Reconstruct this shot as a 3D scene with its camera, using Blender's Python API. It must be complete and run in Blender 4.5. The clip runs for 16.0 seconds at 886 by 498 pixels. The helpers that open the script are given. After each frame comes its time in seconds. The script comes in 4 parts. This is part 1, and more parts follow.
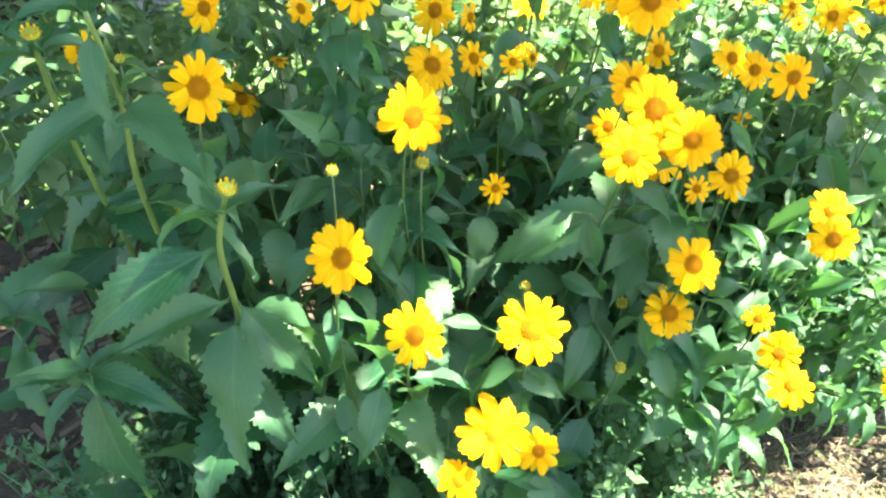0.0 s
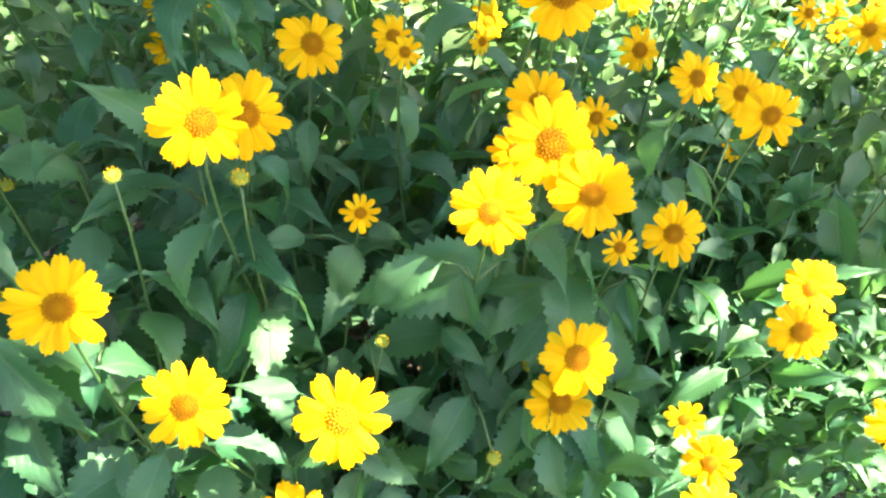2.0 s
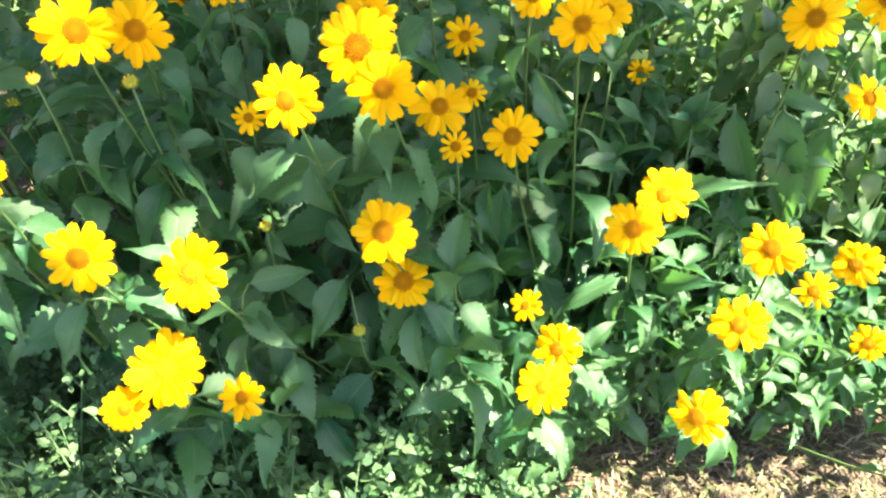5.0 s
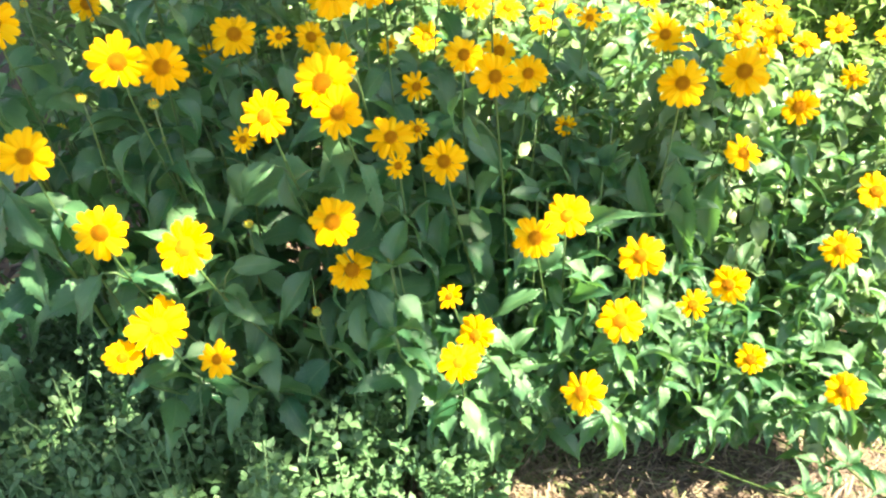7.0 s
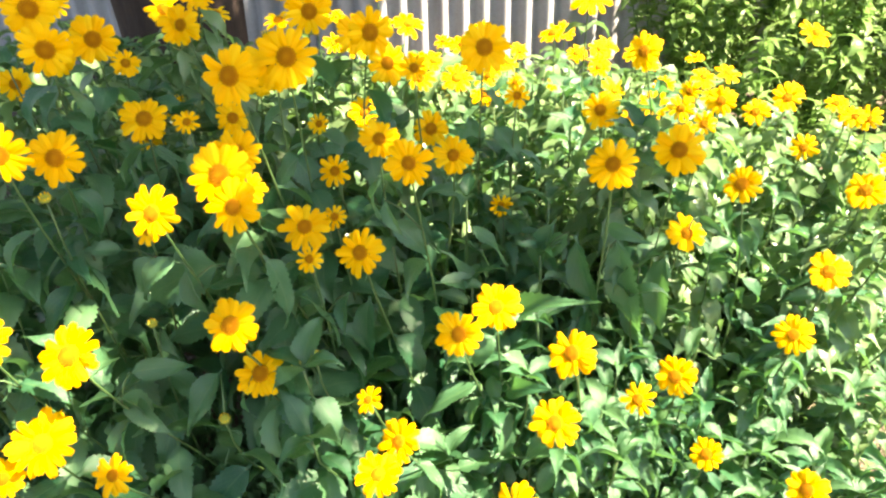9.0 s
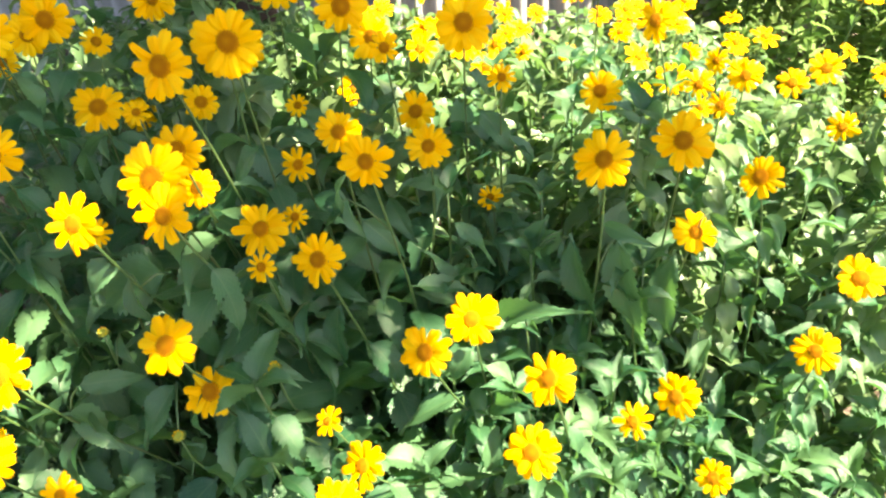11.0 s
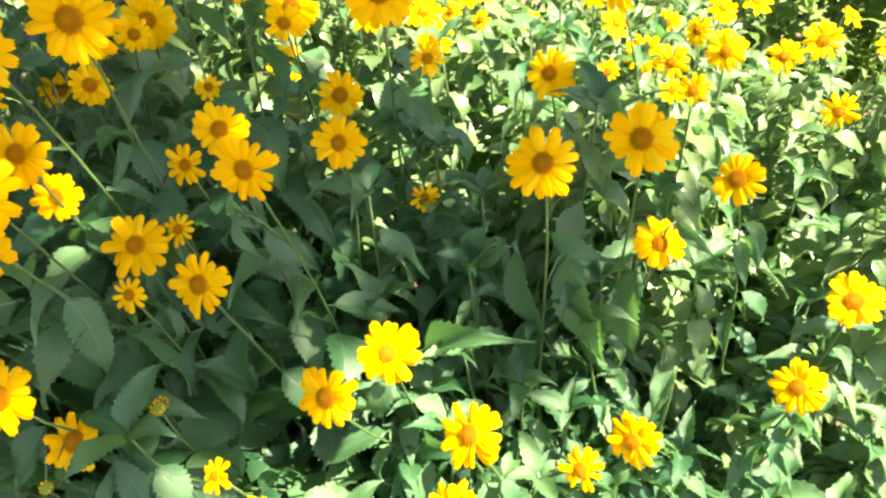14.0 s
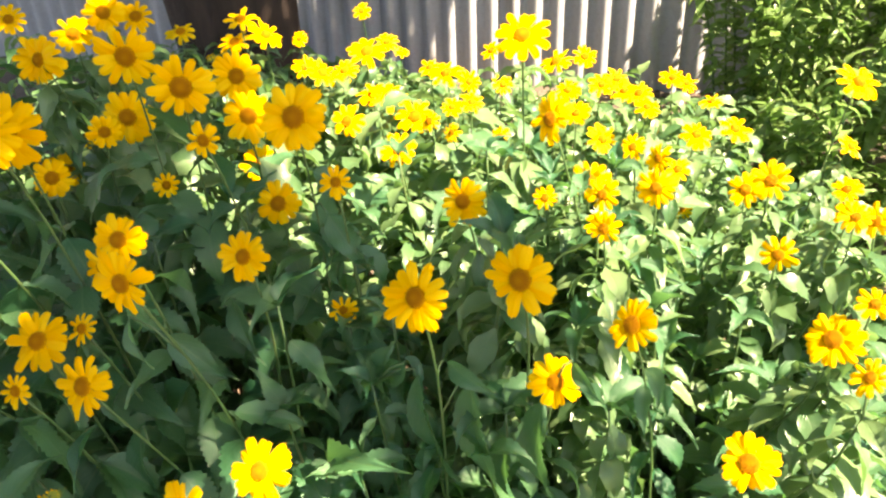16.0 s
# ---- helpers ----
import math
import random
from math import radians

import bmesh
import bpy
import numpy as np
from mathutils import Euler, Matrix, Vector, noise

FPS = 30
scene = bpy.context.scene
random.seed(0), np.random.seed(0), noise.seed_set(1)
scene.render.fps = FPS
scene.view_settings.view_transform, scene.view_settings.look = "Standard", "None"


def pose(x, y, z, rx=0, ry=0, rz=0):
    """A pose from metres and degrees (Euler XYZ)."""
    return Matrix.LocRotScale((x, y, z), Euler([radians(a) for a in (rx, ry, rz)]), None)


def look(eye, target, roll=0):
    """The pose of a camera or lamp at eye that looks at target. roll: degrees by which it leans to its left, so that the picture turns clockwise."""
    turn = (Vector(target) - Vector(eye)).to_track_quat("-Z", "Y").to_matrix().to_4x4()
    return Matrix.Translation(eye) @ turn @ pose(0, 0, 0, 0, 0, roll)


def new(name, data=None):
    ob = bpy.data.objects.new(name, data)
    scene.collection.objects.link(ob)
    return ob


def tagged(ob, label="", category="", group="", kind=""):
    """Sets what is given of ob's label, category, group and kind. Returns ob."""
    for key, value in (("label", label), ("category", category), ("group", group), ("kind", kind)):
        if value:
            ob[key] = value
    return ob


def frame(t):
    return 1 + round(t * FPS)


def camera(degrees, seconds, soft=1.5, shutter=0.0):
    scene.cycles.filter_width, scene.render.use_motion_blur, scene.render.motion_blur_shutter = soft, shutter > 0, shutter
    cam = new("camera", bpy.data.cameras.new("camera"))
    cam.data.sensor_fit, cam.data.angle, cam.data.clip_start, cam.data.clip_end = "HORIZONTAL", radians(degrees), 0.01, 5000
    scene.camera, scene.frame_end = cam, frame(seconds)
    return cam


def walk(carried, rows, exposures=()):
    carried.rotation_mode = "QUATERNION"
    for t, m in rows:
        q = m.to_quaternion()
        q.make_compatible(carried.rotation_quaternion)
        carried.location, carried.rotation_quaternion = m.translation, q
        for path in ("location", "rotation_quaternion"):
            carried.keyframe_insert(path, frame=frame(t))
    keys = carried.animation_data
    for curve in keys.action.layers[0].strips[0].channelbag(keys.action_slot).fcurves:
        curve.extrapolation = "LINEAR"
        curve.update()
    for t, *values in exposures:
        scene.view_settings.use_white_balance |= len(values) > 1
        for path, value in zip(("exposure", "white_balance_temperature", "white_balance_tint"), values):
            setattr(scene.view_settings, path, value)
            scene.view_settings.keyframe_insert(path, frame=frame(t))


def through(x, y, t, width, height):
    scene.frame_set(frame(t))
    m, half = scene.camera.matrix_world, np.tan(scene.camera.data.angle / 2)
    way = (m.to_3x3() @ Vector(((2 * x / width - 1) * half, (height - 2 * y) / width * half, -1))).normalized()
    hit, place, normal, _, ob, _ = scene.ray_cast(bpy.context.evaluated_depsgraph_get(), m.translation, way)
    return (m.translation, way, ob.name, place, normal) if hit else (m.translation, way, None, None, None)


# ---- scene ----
cam = camera(62.6, 16.0, soft=2.3)
PATH = [
    (0, (0.0187, 0.0000, 1.0825), (-0.0213, 2.0950, -0.2800), -1.0),
    (0.5, (0.1325, 0.0312, 1.0862), (-0.2712, 2.0863, -0.2788), -1.3),
    (1, (0.1625, 0.0612, 1.0787), (-0.2900, 2.1325, -0.2450), 0.3),
    (1.5, (0.1750, 0.1350, 1.0637), (-0.1350, 2.1125, -0.4325), 1.9),
    (2, (0.1938, 0.2038, 1.0537), (-0.0275, 2.1937, -0.4425), 3.3),
    (2.5, (0.2425, 0.2162, 1.0675), (-0.1688, 2.1050, -0.5175), 0.8),
    (3, (0.2787, 0.2113, 1.0725), (-0.2150, 2.1138, -0.4725), -0.8),
    (3.5, (0.3000, 0.2125, 1.0737), (-0.2488, 2.0337, -0.5500), -3.0),
    (4, (0.3587, 0.1913, 1.0850), (-0.2375, 2.0650, -0.4587), -4.2),
    (4.5, (0.4250, 0.1625, 1.0637), (-0.1713, 2.0050, -0.5163), -1.6),
    (4.7, (0.4425, 0.1575, 1.0600), (-0.1875, 1.9888, -0.5225), -2.9),
    (6.8, (0.6038, -0.0312, 1.0813), (-0.0925, 1.9125, -0.3287), -1.0),
    (7, (0.6212, -0.0263, 1.0888), (-0.1225, 1.9487, -0.2525), -0.7),
    (7.5, (0.6462, -0.0175, 1.0950), (-0.1500, 1.9562, -0.2163), -2.4),
    (8, (0.6238, -0.0112, 1.0975), (-0.0163, 2.0425, -0.1750), -2.2),
    (8.5, (0.6450, 0.0350, 1.0962), (-0.0462, 2.1138, -0.1088), -0.8),
    (9, (0.6738, 0.0813, 1.0925), (-0.0713, 2.1550, -0.0875), -1.5),
    (9.2, (0.6913, 0.0938, 1.0925), (-0.0963, 2.1463, -0.0988), -2.2),
    (11.3, (0.7212, 0.2200, 1.0913), (-0.1688, 2.1562, -0.2150), -4.0),
    (11.5, (0.7225, 0.2213, 1.0950), (-0.1625, 2.1725, -0.1938), -4.3),
    (12, (0.7050, 0.2313, 1.0925), (-0.1050, 2.1987, -0.2213), -4.4),
    (12.5, (0.6950, 0.2600, 1.0837), (-0.0887, 2.2200, -0.2563), -4.1),
    (13, (0.6725, 0.2950, 1.0813), (-0.1025, 2.2825, -0.2238), -4.5),
    (13.5, (0.7037, 0.3375, 1.0650), (-0.0688, 2.2400, -0.3613), -4.8),
    (14, (0.7388, 0.3725, 1.0625), (-0.1263, 2.2412, -0.3550), -4.2),
    (14.5, (0.7875, 0.3850, 1.0662), (-0.2325, 2.2275, -0.2800), -6.6),
    (15, (0.8675, 0.4275, 1.0762), (-0.2562, 2.2062, -0.2750), -5.4),
    (15.5, (0.8975, 0.4575, 1.0825), (-0.1988, 2.3300, -0.1600), -2.3),
    (16, (0.8725, 0.4587, 1.0962), (-0.2288, 2.3638, -0.0888), -2.4),
]
walk(cam, [(t, look(eye, target, roll)) for t, eye, target, roll in PATH],
     [(0.0, 3.50, 6850, 9.0), (2.0, 3.58, 6950, 11.0), (3.5, 3.45, 7100, 13.0), (8.0, 3.12, 7550, 16.5), (12.5, 2.98, 7800, 18.0), (14.5, 3.00, 7900, 18.5), (16.0, 2.82, 8100, 19.0)])

# ---- light ----
SUN = Vector((0.59, -0.03, 0.80)).normalized()
world = bpy.data.worlds.new("sky")
scene.world = world
world.use_nodes = True
sky = world.node_tree.nodes.new("ShaderNodeTexSky")
sky.sky_type, sky.sun_disc = "NISHITA", False
sky.sun_elevation = math.asin(SUN.z)
sky.sun_rotation = math.atan2(SUN.x, SUN.y)
world.node_tree.links.new(sky.outputs[0], world.node_tree.nodes["Background"].inputs[0])
world.node_tree.nodes["Background"].inputs[1].default_value = 0.068
sun = new("sun", bpy.data.lights.new("sun", "SUN"))
sun.data.energy, sun.data.angle, sun.data.color = 5.0, radians(0.6), (1.0, 0.91, 0.75)
sun.matrix_world = look(SUN * 20, (0, 0, 0))


# ---- materials ----
class Mat:
    """A node material: chain of small helpers round one Principled shader."""

    def __init__(self, name, rough=0.6, metal=0.0):
        self.m = bpy.data.materials.new(name)
        self.m.use_nodes = True
        self.t = self.m.node_tree
        self.b = self.t.nodes["Principled BSDF"]
        self.o = self.t.nodes["Material Output"]
        self.b.inputs["Roughness"].default_value = rough
        self.b.inputs["Metallic"].default_value = metal

    def n(self, kind, **values):
        node = self.t.nodes.new("ShaderNode" + kind)
        for key, value in values.items():
            node.inputs[key.replace("_", " ")].default_value = value
        return node

    def link(self, a, b):
        self.t.links.new(a, b)

    def noise(self, scale, detail=4.0, rough=0.55, coord="Object", stretch=None):
        c = self.n("TexCoord")
        src = c.outputs[coord]
        if stretch:
            mp = self.n("Mapping")
            mp.inputs["Scale"].default_value = stretch
            self.link(src, mp.inputs[0])
            src = mp.outputs[0]
        t = self.n("TexNoise", Scale=scale, Detail=detail, Roughness=rough)
        self.link(src, t.inputs["Vector"])
        return t.outputs["Fac"]

    def ramp(self, src, *stops):
        r = self.n("ValToRGB")
        e = r.color_ramp.elements
        while len(e) < len(stops):
            e.new(0.5)
        for el, (at, col) in zip(e, stops):
            el.position, el.color = at, (*col, 1)
        self.link(src, r.inputs[0])
        return r.outputs[0]

    def mix(self, fac, a, b, mode="MIX"):
        x = self.n("MixRGB")
        x.blend_type = mode
        for s, v in zip(x.inputs, (fac, a, b)):
            if isinstance(v, (int, float)):
                s.default_value = v
            elif isinstance(v, tuple):
                s.default_value = (*v, 1)
            else:
                self.link(v, s)
        return x.outputs[0]

    def bump(self, src, strength, distance):
        b = self.n("Bump", Strength=strength, Distance=distance)
        self.link(src, b.inputs["Height"])
        self.link(b.outputs[0], self.b.inputs["Normal"])
        return b.outputs[0]

    def color(self, src):
        self.link(src, self.b.inputs["Base Color"])

    def see_through(self, amount, src):
        """Light that passes through a thin leaf or petal."""
        tr, mx = self.n("BsdfTranslucent"), self.n("MixShader", Fac=amount)
        self.link(src, tr.inputs[0])
        self.link(self.b.outputs[0], mx.inputs[1])
        self.link(tr.outputs[0], mx.inputs[2])
        self.link(mx.outputs[0], self.o.inputs[0])


def leaf_material(name, dark, light, vein, through_col, gloss=0.42, island=False, through=0.33):
    k = Mat(name, gloss)
    k.b.inputs["Specular IOR Level"].default_value = 0.5
    rnd = k.n("NewGeometry").outputs["Random Per Island"] if island else k.n("ObjectInfo").outputs["Random"]
    base = k.ramp(rnd, (0.0, dark), (1.0, light))
    blot = k.noise(38.0, 5.0)
    base = k.mix(k.ramp(blot, (0.35, (0, 0, 0)), (0.75, (0.35, 0.35, 0.35))), base, light)
    uv = k.n("TexCoord").outputs["UV"]
    sep = k.n("SeparateXYZ")
    k.link(uv, sep.inputs[0])
    off = k.n("Math")
    off.operation = "SUBTRACT"
    k.link(sep.outputs[0], off.inputs[0])
    off.inputs[1].default_value = 0.5
    ab = k.n("Math")
    ab.operation = "ABSOLUTE"
    k.link(off.outputs[0], ab.inputs[0])
    # side veins slant towards the tip
    sl = k.n("Math")
    sl.operation = "MULTIPLY_ADD"
    k.link(ab.outputs[0], sl.inputs[0])
    sl.inputs[1].default_value = -0.75
    k.link(sep.outputs[1], sl.inputs[2])
    fr = k.n("Math")
    fr.operation = "PINGPONG"
    k.link(sl.outputs[0], fr.inputs[0])
    fr.inputs[1].default_value = 0.055
    side = k.ramp(fr.outputs[0], (0.0, (0.55, 0.55, 0.55)), (0.012, (0, 0, 0)))
    rib = k.ramp(ab.outputs[0], (0.0, (1, 1, 1)), (0.045, (0, 0, 0)))
    veins = k.mix(1.0, side, rib, "LIGHTEN")
    col = k.mix(k.mix(1.0, veins, (0.55, 0.55, 0.55), "MULTIPLY"), base, vein)
    k.color(col)
    h = k.mix(0.5, k.mix(1.0, (1, 1, 1), veins, "SUBTRACT"), k.noise(160.0, 3.0), "MIX")
    k.bump(h, 0.5, 0.0016)
    k.see_through(through, k.mix(0.5, col, through_col))
    return k.m


LEAF = leaf_material("heliopsis_leaf", (0.007, 0.078, 0.038), (0.080, 0.190, 0.086), (0.11, 0.22, 0.09), (0.15, 0.42, 0.06), 0.33, False, 0.36)
LEAF_BACK = leaf_material("back_foliage", (0.09, 0.19, 0.045), (0.21, 0.33, 0.10), (0.17, 0.28, 0.11), (0.22, 0.42, 0.11), 0.38, True, 0.45)
LEAF_FAR = leaf_material("heliopsis_foliage", (0.024, 0.100, 0.042), (0.145, 0.235, 0.100), (0.13, 0.22, 0.09), (0.18, 0.40, 0.07), 0.33, True, 0.36)
WEED = leaf_material("weed_leaf", (0.026, 0.105, 0.045), (0.11, 0.235, 0.10), (0.15, 0.27, 0.12), (0.14, 0.32, 0.11), 0.5, True)
TREE_LEAF = leaf_material("tree_leaf", (0.03, 0.08, 0.02), (0.06, 0.13, 0.03), (0.1, 0.2, 0.06), (0.14, 0.3, 0.04), 0.45, True)


def petal_material():
    k = Mat("petal", 0.6)
    k.b.inputs["Specular IOR Level"].default_value = 0.12
    rnd = k.n("ObjectInfo").outputs["Random"]
    base = k.ramp(rnd, (0.0, (0.94, 0.50, 0.004)), (0.6, (0.95, 0.57, 0.008)), (1.0, (0.95, 0.64, 0.014)))
    streak = k.noise(14.0, 3.0, 0.5, "UV", (7.0, 0.6, 1.0))
    col = k.mix(k.ramp(streak, (0.40, (0, 0, 0)), (0.70, (0.5, 0.5, 0.5))), base, (0.92, 0.43, 0.002))
    k.color(col)
    k.bump(streak, 0.5, 0.0012)
    k.see_through(0.42, k.mix(0.4, col, (1.0, 0.70, 0.012)))
    return k.m


PETAL = petal_material()


def disc_material():
    k = Mat("disc", 0.9)
    k.b.inputs["Specular IOR Level"].default_value = 0.1
    n = k.noise(300.0, 2.0)
    ring = k.n("TexCoord").outputs["UV"]
    sep = k.n("SeparateXYZ")
    k.link(ring, sep.inputs[0])
    c = k.ramp(sep.outputs[0], (0.0, (0.42, 0.19, 0.003)), (0.55, (0.30, 0.115, 0.002)), (1.0, (0.62, 0.31, 0.004)))
    k.color(k.mix(k.ramp(n, (0.35, (0, 0, 0)), (0.7, (0.5, 0.5, 0.5))), c, (0.20, 0.075, 0.003)))
    k.bump(n, 0.6, 0.001)
    return k.m


DISC = disc_material()


def bud_material():
    k = Mat("bud", 0.6)
    n = k.noise(220.0, 3.0)
    k.color(k.ramp(n, (0.3, (0.15, 0.24, 0.03)), (0.7, (0.42, 0.42, 0.03))))
    k.bump(n, 0.5, 0.001)
    return k.m


BUD = bud_material()


def stem_material(name, dark, mid, old):
    k = Mat(name, 0.5)
    n = k.noise(30.0, 4.0)
    k.color(k.ramp(n, (0.3, dark), (0.55, mid), (0.8, old)))
    k.bump(k.noise(220.0, 2.0), 0.3, 0.001)
    return k.m


STEM = stem_material("stem", (0.030, 0.085, 0.026), (0.060, 0.125, 0.036), (0.085, 0.105, 0.042))
STEM_PALE = stem_material("pale_stem", (0.085, 0.165, 0.040), (0.130, 0.220, 0.055), (0.160, 0.190, 0.070))


def soil_material():
    k = Mat("soil", 0.95)
    big, fine = k.noise(3.5, 6.0), k.noise(60.0, 8.0, 0.7)
    c = k.ramp(fine, (0.25, (0.038, 0.028, 0.021)), (0.55, (0.090, 0.070, 0.053)), (0.8, (0.165, 0.135, 0.105)))
    c = k.mix(k.ramp(big, (0.42, (0, 0, 0)), (0.62, (0.5, 0.5, 0.5))), c, (0.15, 0.112, 0.075))
    k.color(c)
    k.bump(k.mix(0.5, fine, k.noise(180.0, 4.0)), 0.9, 0.012)
    return k.m


def straw_material():
    k = Mat("straw", 0.7)
    rnd = k.n("NewGeometry").outputs["Random Per Island"]
    c = k.ramp(rnd, (0.0, (0.05, 0.038, 0.026)), (0.25, (0.10, 0.085, 0.060)), (0.5, (0.165, 0.135, 0.090)), (0.64, (0.25, 0.21, 0.14)), (0.72, (0.06, 0.11, 0.03)), (1.0, (0.12, 0.17, 0.06)))
    k.color(k.mix(k.ramp(k.noise(50.0), (0.4, (0, 0, 0)), (0.8, (0.5, 0.5, 0.5))), c, (0.20, 0.13, 0.075)))
    return k.m


def dead_material():
    k = Mat("dead_leaf", 0.85)
    rnd = k.n("NewGeometry").outputs["Random Per Island"]
    k.color(k.mix(k.noise(40.0), k.ramp(rnd, (0.0, (0.07, 0.045, 0.03)), (1.0, (0.26, 0.17, 0.10))), (0.10, 0.07, 0.05)))
    return k.m


def bark_material():
    k = Mat("bark", 0.95)
    n = k.noise(9.0, 8.0, 0.7, "Object", (1, 1, 0.22))
    k.color(k.ramp(n, (0.3, (0.014, 0.009, 0.007)), (0.6, (0.045, 0.028, 0.020)), (0.85, (0.09, 0.065, 0.05))))
    k.bump(n, 1.0, 0.03)
    return k.m


def sheet_material():
    k = Mat("fence_sheet", 0.62, 0.0)
    n, fine = k.noise(2.2, 6.0, 0.6, "Object", (1, 1, 0.25)), k.noise(50.0, 5.0)
    c = k.ramp(n, (0.3, (0.25, 0.265, 0.29)), (0.6, (0.33, 0.345, 0.37)), (0.85, (0.16, 0.145, 0.145)))
    k.color(k.mix(k.ramp(fine, (0.45, (0, 0, 0)), (0.8, (0.35, 0.35, 0.35))), c, (0.20, 0.17, 0.15)))
    k.bump(fine, 0.3, 0.002)
    return k.m


def wood_material():
    k = Mat("old_wood", 0.85)
    n = k.noise(14.0, 6.0, 0.6, "Object", (0.15, 1, 1))
    k.color(k.ramp(n, (0.3, (0.10, 0.07, 0.05)), (0.7, (0.22, 0.17, 0.13))))
    k.bump(n, 0.5, 0.004)
    return k.m


SOIL, STRAW, DEAD, BARK, SHEET, WOOD = soil_material(), straw_material(), dead_material(), bark_material(), sheet_material(), wood_material()


# ---- mesh helpers ----
def mesh(name, verts, faces, material, uvs=None, smooth=True):
    me = bpy.data.meshes.new(name)
    me.from_pydata(verts, [], faces)
    if uvs is not None:
        layer = me.uv_layers.new(name="uv")
        idx = np.empty(len(me.loops), dtype=np.int32)
        me.loops.foreach_get("vertex_index", idx)
        layer.data.foreach_set("uv", np.asarray(uvs, dtype=np.float32)[idx].ravel())
    me.materials.append(material)
    me.polygons.foreach_set("use_smooth", [smooth] * len(me.polygons))
    me.update()
    return me


def child(name, me, parent, m=None, label=""):
    ob = new(name, me)
    ob.parent = parent
    if m is not None:
        ob.matrix_basis = m
    return tagged(ob, label)


class Heap:
    """Gathers many small pieces into one mesh."""

    def __init__(self):
        self.v, self.f, self.u, self.count = [], [], [], 0

    def add(self, verts, faces, uvs):
        k = self.count
        self.v.append(verts)
        self.u.append(uvs)
        self.f.extend([tuple(i + k for i in f) for f in faces])
        self.count += len(verts)

    def mesh(self, name, material, smooth=True):
        return mesh(name, np.concatenate(self.v).tolist(), self.f, material, np.concatenate(self.u), smooth)


def grid_faces(rows, cols):
    return [(r * cols + c, r * cols + c + 1, (r + 1) * cols + c + 1, (r + 1) * cols + c) for r in range(rows - 1) for c in range(cols - 1)]


def tube(points, radii, sides=6):
    """Verts and faces of a tapered tube along points."""
    pts = [Vector(p) for p in points]
    v, f = [], []
    for i, p in enumerate(pts):
        d = (pts[min(i + 1, len(pts) - 1)] - pts[max(i - 1, 0)]).normalized()
        q = d.to_track_quat("Z", "Y")
        for s in range(sides):
            a = 2 * math.pi * s / sides
            v.append(p + q @ Vector((math.cos(a), math.sin(a), 0)) * radii[i])
    for i in range(len(pts) - 1):
        for s in range(sides):
            a, b = i * sides + s, i * sides + (s + 1) % sides
            f.append((a, b, b + sides, a + sides))
    f.append(tuple(range(sides))[::-1])
    f.append(tuple(range((len(pts) - 1) * sides, len(pts) * sides)))
    return v, f


def bezier(a, b, c, d, n):
    return [a * (1 - t) ** 3 + b * 3 * t * (1 - t) ** 2 + c * 3 * t * t * (1 - t) + d * t ** 3 for t in [i / (n - 1) for i in range(n)]]


# ---- leaves: unit length along +y, upper side +z ----
def leaf_shape(rng, width, droop, fold, teeth, seg=15, cols=5, twist=0.0):
    """A lance-shaped leaf on a short stalk: widest near its base, drawn out to a point, saw-toothed, folded along its midrib."""
    verts, uvs = [], []
    ang, y, z = 0.35, 0.0, 0.0
    bend = [droop * (0.5 + rng.random() * 0.2 + i / seg) / seg * 1.2 for i in range(seg)]
    a, b = 0.56 + 0.14 * rng.random(), 1.45 + 0.45 * rng.random()
    peak = (a / (a + b)) ** a * (b / (a + b)) ** b
    sway = rng.uniform(-0.10, 0.10)
    for i in range(seg):
        t = i / (seg - 1)
        s = max(0.0, (t - 0.07) / 0.93)
        w = max(0.012 if t < 0.2 else 0.001, width * 0.5 * s ** a * (1 - s) ** b / peak)
        tooth = teeth * (1 if i % 2 else -1) * min(1.0, w / 0.08)
        for c in range(cols):
            u = c / (cols - 1) * 2 - 1
            rim = abs(u) > 0.9
            edge = w * (1 + (tooth if rim else 0))
            ahead = 0.35 / seg * (1 if rim and teeth and i % 2 else 0)
            wave = 0.075 * math.sin(t * 11 + u * 2.4 + sway * 30) * abs(u) * width
            tw = twist * t
            x, up = u * edge, abs(u) * fold * w + wave
            verts.append((x * math.cos(tw) - up * math.sin(tw) + sway * t * t, y + ahead - up * math.sin(ang) * 0.5, z + x * math.sin(tw) + up * math.cos(tw)))
            uvs.append((u * 0.5 + 0.5, t))
        y += math.cos(ang) / (seg - 1)
        z += math.sin(ang) / (seg - 1)
        ang -= bend[i]
    return np.array(verts), grid_faces(seg, cols), np.array(uvs)


def straightened(shape):
    """The same leaf turned and scaled so that its tip lies at (0, 1, 0), arched upwards between."""
    v, f, u = shape
    tip = Vector(v[-4])
    turn = tip.rotation_difference(Vector((0, 1, 0))).to_matrix()
    return v @ np.array(turn).T / np.array((1.0, tip.length, tip.length)), f, u


